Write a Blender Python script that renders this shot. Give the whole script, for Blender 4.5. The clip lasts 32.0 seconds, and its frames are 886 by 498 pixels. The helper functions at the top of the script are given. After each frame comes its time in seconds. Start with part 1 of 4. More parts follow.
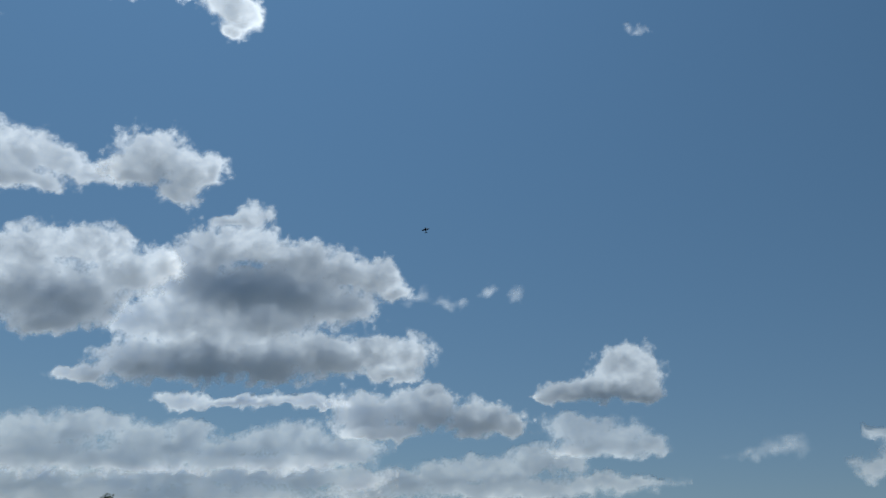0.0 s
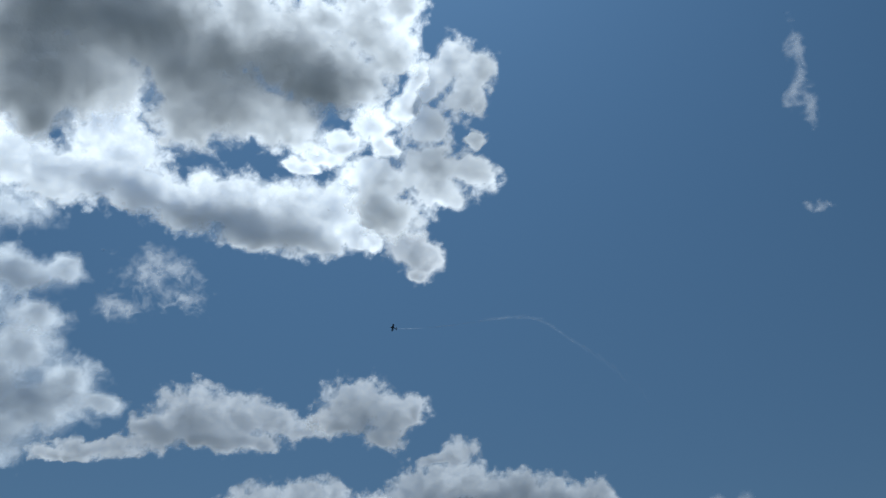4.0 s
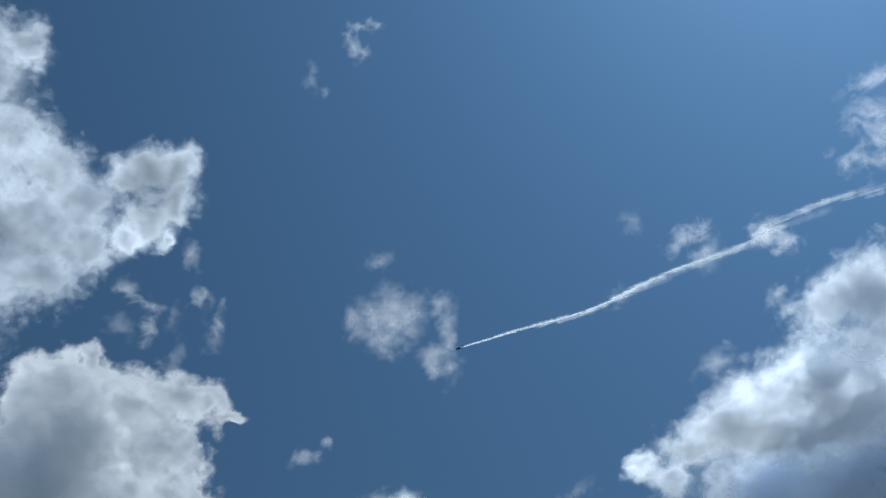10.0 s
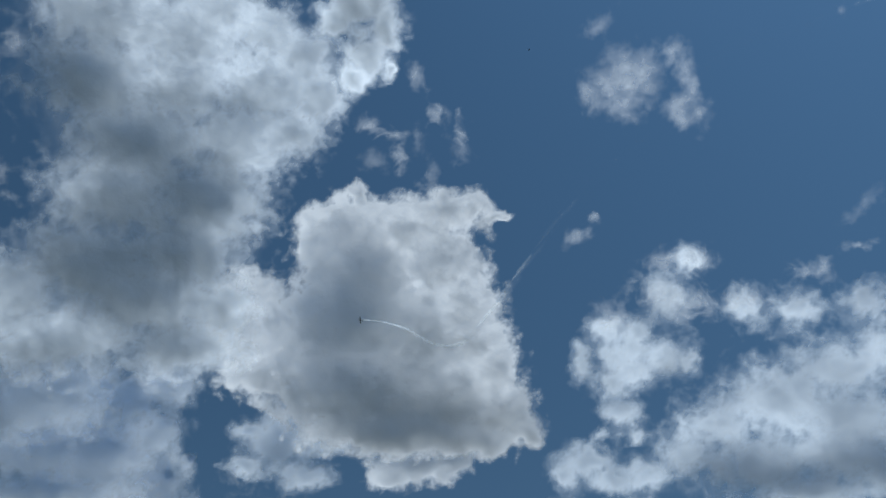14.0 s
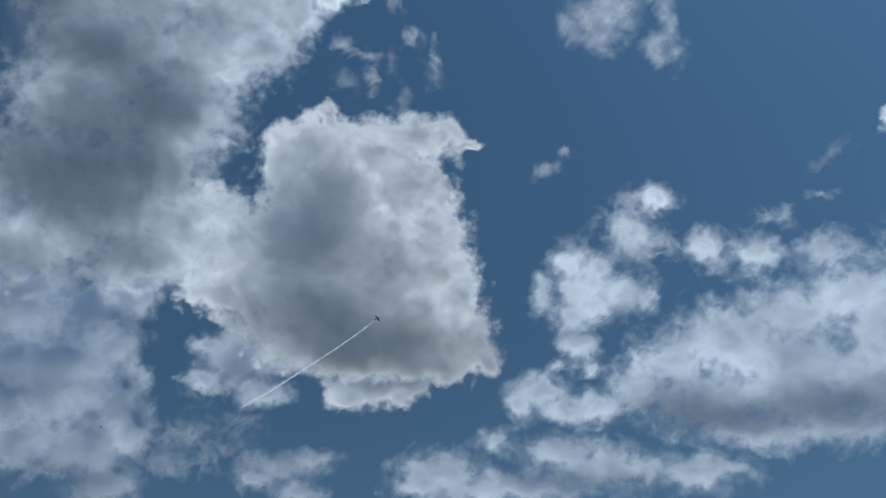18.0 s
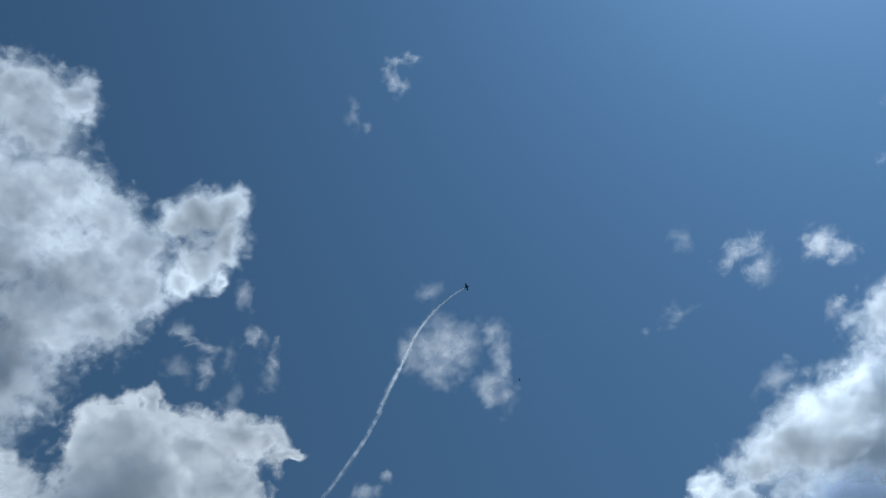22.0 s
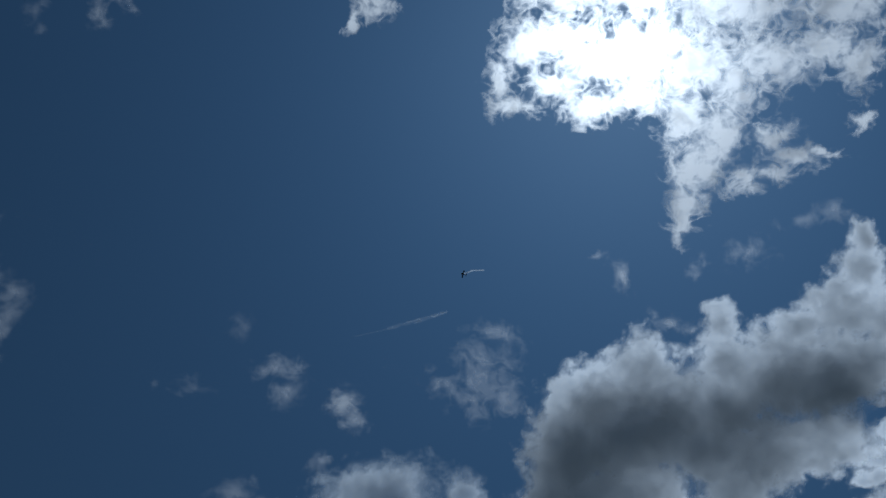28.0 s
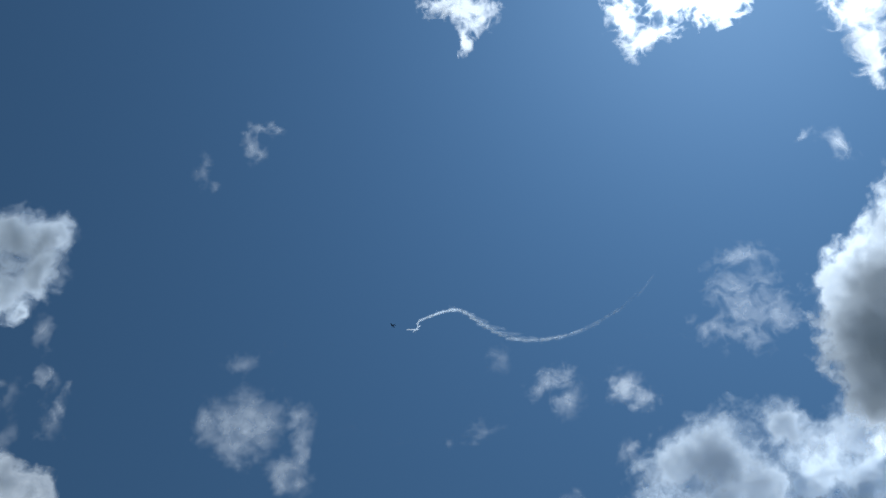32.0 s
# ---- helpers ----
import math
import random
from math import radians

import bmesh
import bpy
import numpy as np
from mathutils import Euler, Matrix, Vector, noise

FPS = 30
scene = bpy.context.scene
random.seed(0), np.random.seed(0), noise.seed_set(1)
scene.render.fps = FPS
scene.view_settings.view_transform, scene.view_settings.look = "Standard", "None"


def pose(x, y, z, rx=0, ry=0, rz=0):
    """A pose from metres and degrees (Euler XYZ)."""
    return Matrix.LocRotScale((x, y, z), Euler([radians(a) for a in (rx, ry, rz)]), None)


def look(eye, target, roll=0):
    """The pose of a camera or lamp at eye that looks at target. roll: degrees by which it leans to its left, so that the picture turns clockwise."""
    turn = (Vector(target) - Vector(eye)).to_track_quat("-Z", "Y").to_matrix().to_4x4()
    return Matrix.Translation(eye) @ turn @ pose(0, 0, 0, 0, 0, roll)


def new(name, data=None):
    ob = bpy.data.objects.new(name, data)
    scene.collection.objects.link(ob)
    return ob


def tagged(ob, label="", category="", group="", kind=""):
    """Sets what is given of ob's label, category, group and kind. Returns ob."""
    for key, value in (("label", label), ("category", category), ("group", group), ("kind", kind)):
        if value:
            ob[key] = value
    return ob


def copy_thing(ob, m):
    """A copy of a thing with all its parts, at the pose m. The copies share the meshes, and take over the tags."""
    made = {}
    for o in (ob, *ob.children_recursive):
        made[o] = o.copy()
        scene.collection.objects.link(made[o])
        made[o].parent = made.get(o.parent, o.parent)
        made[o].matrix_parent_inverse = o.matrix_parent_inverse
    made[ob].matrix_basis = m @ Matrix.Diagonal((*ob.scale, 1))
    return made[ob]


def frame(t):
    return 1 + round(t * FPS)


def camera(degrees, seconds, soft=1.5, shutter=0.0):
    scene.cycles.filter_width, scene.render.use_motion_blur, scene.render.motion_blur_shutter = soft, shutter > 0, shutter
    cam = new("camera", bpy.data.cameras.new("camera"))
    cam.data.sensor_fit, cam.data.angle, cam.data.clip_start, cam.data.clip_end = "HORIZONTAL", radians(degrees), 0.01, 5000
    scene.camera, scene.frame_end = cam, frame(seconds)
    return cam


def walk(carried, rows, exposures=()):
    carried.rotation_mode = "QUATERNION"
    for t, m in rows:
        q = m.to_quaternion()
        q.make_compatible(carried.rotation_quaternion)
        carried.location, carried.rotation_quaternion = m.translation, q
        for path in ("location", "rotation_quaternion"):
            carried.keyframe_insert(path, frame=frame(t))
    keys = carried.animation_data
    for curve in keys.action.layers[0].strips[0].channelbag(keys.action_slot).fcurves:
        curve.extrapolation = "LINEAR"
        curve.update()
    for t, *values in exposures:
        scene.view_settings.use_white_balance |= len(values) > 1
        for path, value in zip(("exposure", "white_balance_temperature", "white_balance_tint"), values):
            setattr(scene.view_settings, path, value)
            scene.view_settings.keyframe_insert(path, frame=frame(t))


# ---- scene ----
cam = camera(51.98, 32.0)
# seconds and the turn of the camera, in degrees
PATH = [
    (0.0, 111.50, -2.00, 0.02), (0.5, 113.01, -2.28, 0.14), (1.0, 114.20, -2.43, 0.31), (1.5, 116.01, -2.66, 0.54),
    (2.0, 120.08, -2.70, 1.30), (2.5, 123.39, -2.57, 2.71), (4.5, 125.22, 0.20, 19.52), (5.0, 125.74, 0.30, 24.43),
    (5.5, 128.69, 0.28, 30.20), (6.0, 132.21, -0.20, 37.39), (6.5, 134.38, -0.08, 42.35), (7.0, 136.88, 0.19, 48.57),
    (7.5, 139.37, 1.12, 55.67), (8.0, 140.59, 1.40, 66.17), (8.5, 141.48, 1.83, 75.51), (9.0, 142.10, 1.32, 82.73),
    (9.5, 141.60, 0.55, 90.80), (10.0, 141.42, 0.16, 98.89), (10.5, 140.78, 0.21, 106.16), (11.0, 138.53, 0.45, 110.40),
    (11.5, 135.91, 0.82, 113.76), (12.0, 134.73, 1.32, 116.28), (12.5, 133.97, 1.39, 116.84), (13.0, 133.33, 1.41, 117.22),
    (13.5, 128.48, 1.26, 117.26), (14.0, 127.85, 0.56, 120.60), (14.5, 127.50, 1.66, 125.99), (15.0, 127.00, 3.24, 130.60),
    (15.5, 123.80, 3.11, 133.23), (17.5, 121.05, 0.80, 124.02), (18.0, 123.24, -0.77, 117.04), (18.5, 126.49, -1.88, 113.77),
    (19.0, 129.94, -1.72, 110.77), (19.5, 132.82, -2.36, 106.62), (20.0, 137.05, -1.90, 105.60), (20.5, 139.84, -1.55, 105.28),
    (21.0, 141.23, -1.10, 105.19), (21.5, 142.32, -0.64, 104.49), (22.0, 143.22, -0.40, 103.16), (22.5, 143.92, 0.08, 101.20),
    (23.0, 144.02, 0.34, 99.01), (23.5, 144.18, 0.82, 95.57), (24.0, 144.09, 0.81, 89.73), (24.5, 143.41, -0.43, 81.34),
    (25.0, 143.68, -1.74, 75.74), (25.5, 144.10, -2.34, 70.93), (26.0, 145.08, -2.52, 65.04), (26.5, 146.34, -1.64, 59.81),
    (28.5, 148.54, -0.61, 58.66), (29.0, 147.90, 0.17, 62.45), (29.5, 147.52, 0.33, 68.60), (30.0, 147.85, 1.31, 74.86),
    (30.5, 148.21, 2.17, 79.54), (31.0, 148.53, 2.52, 83.00), (31.5, 148.83, 2.36, 85.81), (32.0, 148.79, 1.88, 87.74),
]
EXPOSURES = [(0.0, 0.03, 6290, 4), (1.0, -0.21, 6240, 4), (2.0, -0.32, 6140, 4), (4.5, -0.45, 6090, 4), (5.0, -0.67, 6130, 4), (6.0, -1.02, 5780, 4), (7.0, -1.02, 5680, 4), (8.0, -0.75, 5680, 4), (9.0, -0.33, 5830, 4), (11.0, 0.04, 5980, 4), (12.0, 0.02, 5900, 4), (14.0, -0.13, 6000, 4), (18.0, -0.15, 6000, 4), (20.0, -0.12, 6030, 4), (21.0, -0.04, 5980, 4), (23.0, -0.1, 5990, 4), (24.0, -0.26, 5890, 4), (25.0, -0.6, 5850, 4), (26.0, -1.53, 5550, 4), (27.5, -1.7, 5450, 4), (28.5, -1.58, 5400, 4), (29.0, -1.38, 5460, 4), (30.0, -0.97, 5510, 4), (32.0, -0.38, 5710, 4)]
walk(cam, [(t, pose(0, 0, 1.6, a, b, c)) for t, a, b, c in PATH], EXPOSURES)

# World, sun and sky
SUN = Vector((-0.17, 0.32, 0.93)).normalized()
elevation = math.asin(SUN.z)
azimuth = math.atan2(SUN.x, SUN.y)

world = bpy.data.worlds.new("sky")
scene.world = world
world.use_nodes = True
wn = world.node_tree.nodes
wl = world.node_tree.links
sky = wn.new("ShaderNodeTexSky")
sky.sky_type = "NISHITA"
sky.sun_disc = False
sky.sun_elevation = elevation
sky.sun_rotation = azimuth
sky.altitude = 0
sky.air_density = 1.0
sky.dust_density = 0.1
sky.ozone_density = 1.5
wn["Background"].inputs["Strength"].default_value = 0.071
tint = wn.new("ShaderNodeMix")
tint.data_type, tint.blend_type = "RGBA", "MULTIPLY"
tint.inputs["Factor"].default_value = 1.0
tint.inputs["B"].default_value = (0.74, 0.95, 0.97, 1)
wl.new(sky.outputs["Color"], tint.inputs["A"])
# a glow painted into the sky colour: it grows brighter by AUREOLE stops towards the sun, and falls off over SPAN
# radians
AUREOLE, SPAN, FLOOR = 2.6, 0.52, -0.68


def sky_math(op, a, b=0.0):
    n = wn.new("ShaderNodeMath")
    n.operation = op
    for socket, value in zip(n.inputs, (a, b)):
        if isinstance(value, (int, float)):
            socket.default_value = value
        else:
            wl.new(value, socket)
    return n.outputs[0]


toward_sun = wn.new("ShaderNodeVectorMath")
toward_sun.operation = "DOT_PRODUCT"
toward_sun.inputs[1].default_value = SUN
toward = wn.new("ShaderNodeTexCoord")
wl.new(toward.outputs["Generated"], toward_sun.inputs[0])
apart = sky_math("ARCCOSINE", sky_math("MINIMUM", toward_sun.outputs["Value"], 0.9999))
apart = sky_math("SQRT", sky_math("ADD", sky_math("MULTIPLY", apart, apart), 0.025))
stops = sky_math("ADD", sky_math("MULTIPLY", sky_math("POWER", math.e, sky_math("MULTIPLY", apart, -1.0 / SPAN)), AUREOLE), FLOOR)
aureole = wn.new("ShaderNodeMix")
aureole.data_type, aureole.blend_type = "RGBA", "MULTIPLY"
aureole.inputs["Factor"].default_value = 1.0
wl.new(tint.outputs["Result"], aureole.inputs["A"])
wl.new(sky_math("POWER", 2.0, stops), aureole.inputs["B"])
# a tint painted into the sky low over the horizon: duller, with less green and blue
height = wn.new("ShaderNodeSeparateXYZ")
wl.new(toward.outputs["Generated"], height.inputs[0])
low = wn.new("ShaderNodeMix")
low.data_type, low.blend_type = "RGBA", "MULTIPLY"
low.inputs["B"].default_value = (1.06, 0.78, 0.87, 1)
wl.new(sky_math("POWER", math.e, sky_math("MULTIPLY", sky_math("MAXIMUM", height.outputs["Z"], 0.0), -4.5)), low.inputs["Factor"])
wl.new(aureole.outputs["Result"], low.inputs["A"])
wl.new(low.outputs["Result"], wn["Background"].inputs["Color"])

sun_data = bpy.data.lights.new("sun", "SUN")
sun_data.energy = 5.0
sun_data.angle = radians(0.53)
sun_data.color = (1.0, 0.98, 0.95)
sun = new("sun", sun_data)
sun.matrix_world = look(SUN * 500, (0, 0, 0))


scene.cycles.transparent_max_bounces = 32


# ---- materials ----
def nodes_of(name):
    mat = bpy.data.materials.new(name)
    mat.use_nodes = True
    tree = mat.node_tree
    tree.nodes.clear()
    return mat, tree, tree.nodes.new("ShaderNodeOutputMaterial")


def maths(tree, op, a, b=0.0, clamp=False):
    n = tree.nodes.new("ShaderNodeMath")
    n.operation, n.use_clamp = op, clamp
    for socket, value in zip(n.inputs, (a, b)):
        if isinstance(value, (int, float)):
            socket.default_value = value
        else:
            tree.links.new(value, socket)
    return n.outputs[0]


def attribute(tree, name, out="Fac"):
    n = tree.nodes.new("ShaderNodeAttribute")
    n.attribute_name = name
    return n.outputs[out]


def noise_of(tree, vector, scale, detail, rough, warp=0.0, kind="FBM"):
    n = tree.nodes.new("ShaderNodeTexNoise")
    n.noise_type = kind
    n.inputs["Scale"].default_value = scale
    n.inputs["Detail"].default_value = detail
    n.inputs["Roughness"].default_value = rough
    n.inputs["Distortion"].default_value = warp
    tree.links.new(vector, n.inputs["Vector"])
    return n.outputs["Fac"]


def ramp01(tree, value, lo, hi):
    n = tree.nodes.new("ShaderNodeMapRange")
    n.interpolation_type = "SMOOTHSTEP"
    tree.links.new(value, n.inputs["Value"])
    n.inputs["From Min"].default_value = lo
    n.inputs["From Max"].default_value = hi
    return n.outputs["Result"]


def puffs_of(tree, vector, scale, detail=2.5, rough=0.5):
    """Rounded heads, 1 at their middles and 0 in the creases between."""
    bent = tree.nodes.new("ShaderNodeVectorMath")
    bent.operation = "MULTIPLY_ADD"
    n = tree.nodes.new("ShaderNodeTexNoise")
    n.inputs["Scale"].default_value = scale * 1.3
    n.inputs["Detail"].default_value = 3.0
    tree.links.new(vector, n.inputs["Vector"])
    tree.links.new(n.outputs["Color"], bent.inputs[0])
    bent.inputs[1].default_value = (0.7 / scale, 0.7 / scale, 0)
    tree.links.new(vector, bent.inputs[2])
    v = tree.nodes.new("ShaderNodeTexVoronoi")
    v.feature = "SMOOTH_F1"
    v.inputs["Scale"].default_value = scale
    v.inputs["Detail"].default_value = detail
    v.inputs["Roughness"].default_value = rough
    v.inputs["Lacunarity"].default_value = 2.2
    v.inputs["Smoothness"].default_value = 0.35
    v.normalize = True
    tree.links.new(bent.outputs[0], v.inputs["Vector"])
    return maths(tree, "SUBTRACT", 1.0, maths(tree, "MULTIPLY", v.outputs["Distance"], 1.6))


def vapour(name, rag, lo, hi, fill, thick, mottle, coarse=0.5, relief=0.22, strands=0.0, glare=0.4, crumb=0.54, gleam=0.75, hollow=False, heads=0.0, hue=(0.98, 0.98, 0.98), base=(0.58, 0.75, 1.0)):
    """Cloud droplets: ragged cover at the rim; where shade is painted in as depth little sunlight passes, what is thin
    glows, most of all towards the sun.
    """
    mat, tree, out = nodes_of(name)
    grain = attribute(tree, "grain", "Vector")
    cover, shade_depth = attribute(tree, "cover"), attribute(tree, "shade_depth")
    big = noise_of(tree, grain, coarse, 3.0, 0.5, 0.6)
    fine = noise_of(tree, grain, coarse * 2.8, 8.0, crumb, 0.4)
    mixed = maths(tree, "ADD", maths(tree, "MULTIPLY", big, 0.5), maths(tree, "MULTIPLY", fine, 0.5))
    if strands:
        threads = noise_of(tree, grain, coarse * 1.6, 6.0, 0.5, 0.7)
        thread = maths(tree, "SUBTRACT", 0.5, maths(tree, "MULTIPLY", maths(tree, "ABSOLUTE", maths(tree, "SUBTRACT", threads, 0.5)), 5.0))
        mixed = maths(tree, "ADD", mixed, maths(tree, "MULTIPLY", thread, strands))
    rough = maths(tree, "MULTIPLY", maths(tree, "SUBTRACT", mixed, 0.5), rag)
    billow = noise_of(tree, grain, coarse * 0.62, 5.0, 0.48, 0.5)
    # thick parts are smooth, thin parts crumble
    thin = maths(tree, "MAXIMUM", maths(tree, "SUBTRACT", 1.0, maths(tree, "MULTIPLY", shade_depth, 0.9)), 0.12)
    shape = maths(tree, "ADD", billow, maths(tree, "MULTIPLY", maths(tree, "MULTIPLY", maths(tree, "SUBTRACT", fine, 0.5), 0.48), thin))
    if heads:
        puff = puffs_of(tree, grain, coarse * 2.2)
        rough = maths(tree, "ADD", rough, maths(tree, "MULTIPLY", maths(tree, "SUBTRACT", puff, 0.55), heads))
        # paints shade into the creases and lightens the middles of the heads
        shape = maths(tree, "SUBTRACT", shape, maths(tree, "MULTIPLY", maths(tree, "MULTIPLY", maths(tree, "SUBTRACT", puff, 0.55), thin), 0.7 * heads))
    if not hollow:
        rough = maths(tree, "MAXIMUM", rough, -0.13)
    body = maths(tree, "ADD", cover, rough)
    alpha = maths(tree, "MULTIPLY", ramp01(tree, body, lo, hi), fill)
    # the painted shade sets how grey the cloud looks
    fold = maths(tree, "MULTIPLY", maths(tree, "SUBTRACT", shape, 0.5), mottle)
    inner = maths(tree, "MAXIMUM", maths(tree, "ADD", maths(tree, "MULTIPLY", shade_depth, thick), fold), 0.0)
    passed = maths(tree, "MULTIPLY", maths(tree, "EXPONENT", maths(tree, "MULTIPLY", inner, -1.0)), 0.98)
    swell = noise_of(tree, grain, coarse * 0.62, 2.0, 0.45, 0.5)
    height = maths(tree, "SUBTRACT", maths(tree, "MULTIPLY", puff, 0.2), swell) if heads else maths(tree, "SUBTRACT", 1.0, swell)
    normals = []
    for upper in (False, True):
        bump = tree.nodes.new("ShaderNodeBump")
        bump.invert = upper
        bump.inputs["Strength"].default_value = relief
        bump.inputs["Distance"].default_value = 40.0
        tree.links.new(height, bump.inputs["Height"])
        normals.append(bump.outputs["Normal"])
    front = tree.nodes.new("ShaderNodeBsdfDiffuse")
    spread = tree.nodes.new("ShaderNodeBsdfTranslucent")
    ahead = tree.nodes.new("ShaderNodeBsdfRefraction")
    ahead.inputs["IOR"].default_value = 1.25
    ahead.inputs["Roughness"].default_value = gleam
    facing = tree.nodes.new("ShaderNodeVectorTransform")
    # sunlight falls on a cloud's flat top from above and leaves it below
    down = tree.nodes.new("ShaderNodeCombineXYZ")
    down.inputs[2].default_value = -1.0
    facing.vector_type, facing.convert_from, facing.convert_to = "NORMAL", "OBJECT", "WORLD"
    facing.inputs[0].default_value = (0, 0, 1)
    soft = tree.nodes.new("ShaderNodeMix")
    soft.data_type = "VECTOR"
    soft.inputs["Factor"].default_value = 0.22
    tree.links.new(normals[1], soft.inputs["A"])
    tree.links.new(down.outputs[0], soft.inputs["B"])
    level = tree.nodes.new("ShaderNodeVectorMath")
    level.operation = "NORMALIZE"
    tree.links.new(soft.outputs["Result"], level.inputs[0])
    # skylight's blue is painted into white droplets: base where thick, hue where thin
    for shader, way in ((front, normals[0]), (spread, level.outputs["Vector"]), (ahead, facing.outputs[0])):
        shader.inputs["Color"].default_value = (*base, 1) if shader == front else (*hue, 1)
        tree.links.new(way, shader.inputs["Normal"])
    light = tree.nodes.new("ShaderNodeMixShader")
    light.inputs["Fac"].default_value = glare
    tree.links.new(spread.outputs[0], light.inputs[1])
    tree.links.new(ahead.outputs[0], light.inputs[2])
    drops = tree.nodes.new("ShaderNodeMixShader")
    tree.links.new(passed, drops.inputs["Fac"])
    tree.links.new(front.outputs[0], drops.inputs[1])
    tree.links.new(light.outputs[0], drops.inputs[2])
    clear = tree.nodes.new("ShaderNodeBsdfTransparent")
    whole = tree.nodes.new("ShaderNodeMixShader")
    tree.links.new(alpha, whole.inputs["Fac"])
    tree.links.new(clear.outputs[0], whole.inputs[1])
    tree.links.new(drops.outputs[0], whole.inputs[2])
    tree.links.new(whole.outputs[0], out.inputs["Surface"])
    return mat


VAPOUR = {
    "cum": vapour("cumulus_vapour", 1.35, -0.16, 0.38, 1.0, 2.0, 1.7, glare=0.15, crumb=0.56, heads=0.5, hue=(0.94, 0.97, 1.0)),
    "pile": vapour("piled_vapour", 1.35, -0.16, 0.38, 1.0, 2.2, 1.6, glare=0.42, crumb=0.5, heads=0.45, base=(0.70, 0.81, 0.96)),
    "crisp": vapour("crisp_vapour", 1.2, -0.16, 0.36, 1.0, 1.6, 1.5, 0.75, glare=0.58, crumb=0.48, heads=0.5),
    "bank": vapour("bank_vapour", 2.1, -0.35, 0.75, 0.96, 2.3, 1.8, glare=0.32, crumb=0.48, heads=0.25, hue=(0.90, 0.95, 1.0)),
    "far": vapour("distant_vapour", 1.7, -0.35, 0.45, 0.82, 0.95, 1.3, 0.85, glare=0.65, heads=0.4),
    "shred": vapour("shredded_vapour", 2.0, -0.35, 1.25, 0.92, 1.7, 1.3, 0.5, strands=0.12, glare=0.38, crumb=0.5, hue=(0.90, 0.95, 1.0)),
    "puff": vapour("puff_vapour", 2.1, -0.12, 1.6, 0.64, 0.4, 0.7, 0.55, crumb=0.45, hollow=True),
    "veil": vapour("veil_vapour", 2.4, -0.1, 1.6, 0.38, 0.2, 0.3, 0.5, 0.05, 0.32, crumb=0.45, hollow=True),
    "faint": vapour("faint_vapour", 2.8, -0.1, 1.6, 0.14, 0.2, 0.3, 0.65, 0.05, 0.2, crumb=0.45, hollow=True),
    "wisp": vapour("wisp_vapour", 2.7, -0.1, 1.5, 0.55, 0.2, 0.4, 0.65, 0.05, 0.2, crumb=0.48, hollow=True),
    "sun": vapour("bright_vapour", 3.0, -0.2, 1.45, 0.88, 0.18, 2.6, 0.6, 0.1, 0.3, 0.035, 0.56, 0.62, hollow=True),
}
# added shell that closes the cloud tops, nearly clear so sunlight reaches the undersides
CLEAR_TOP = vapour("clear_top_shell", 1.0, 0.0, 0.8, 0.05, 0.1, 0.1)


def plain(name, colour, rough, metal=0.0, spread=0.15, scale=3.0, bump=0.0, gloss=0.5):
    mat, tree, out = nodes_of(name)
    shader = tree.nodes.new("ShaderNodeBsdfPrincipled")
    place = tree.nodes.new("ShaderNodeTexCoord").outputs["Object"]
    n = noise_of(tree, place, scale, 6.0, 0.6)
    ramp = tree.nodes.new("ShaderNodeValToRGB")
    ramp.color_ramp.elements[0].color = (*[v * (1 - spread) for v in colour], 1)
    ramp.color_ramp.elements[1].color = (*[min(1, v * (1 + spread)) for v in colour], 1)
    ramp.color_ramp.elements[0].position, ramp.color_ramp.elements[1].position = 0.3, 0.7
    tree.links.new(n, ramp.inputs["Fac"])
    tree.links.new(ramp.outputs["Color"], shader.inputs["Base Color"])
    shader.inputs["Roughness"].default_value = rough
    shader.inputs["Metallic"].default_value = metal
    shader.inputs["Specular IOR Level"].default_value = gloss
    if bump:
        b = tree.nodes.new("ShaderNodeBump")
        b.inputs["Strength"].default_value = bump
        tree.links.new(noise_of(tree, place, scale * 6, 4.0, 0.6), b.inputs["Height"])
        tree.links.new(b.outputs["Normal"], shader.inputs["Normal"])
    tree.links.new(shader.outputs[0], out.inputs["Surface"])
    return mat


PAINT = plain("dark_blue_paint", (0.005, 0.007, 0.014), 0.6, spread=0.3, gloss=0.08)
TRIM = plain("red_trim_paint", (0.02, 0.006, 0.007), 0.6, spread=0.2, gloss=0.08)
RUBBER = plain("black_rubber", (0.02, 0.02, 0.02), 0.85)
METAL = plain("brushed_metal", (0.1, 0.1, 0.11), 0.5, metal=0.6)
GLASS = plain("tinted_canopy", (0.01, 0.013, 0.02), 0.1, gloss=0.3)
GRASS = plain("mown_grass", (0.036, 0.043, 0.037), 0.95, spread=0.45, scale=0.35, bump=0.5)
BARK = plain("rough_bark", (0.07, 0.05, 0.035), 0.95, spread=0.4, scale=4.0, bump=0.8)
LEAF = plain("summer_leaf", (0.045, 0.085, 0.025), 0.7, spread=0.5, scale=1.2)
FEATHER = plain("dark_feathers", (0.03, 0.028, 0.025), 0.8, spread=0.3, scale=9.0)


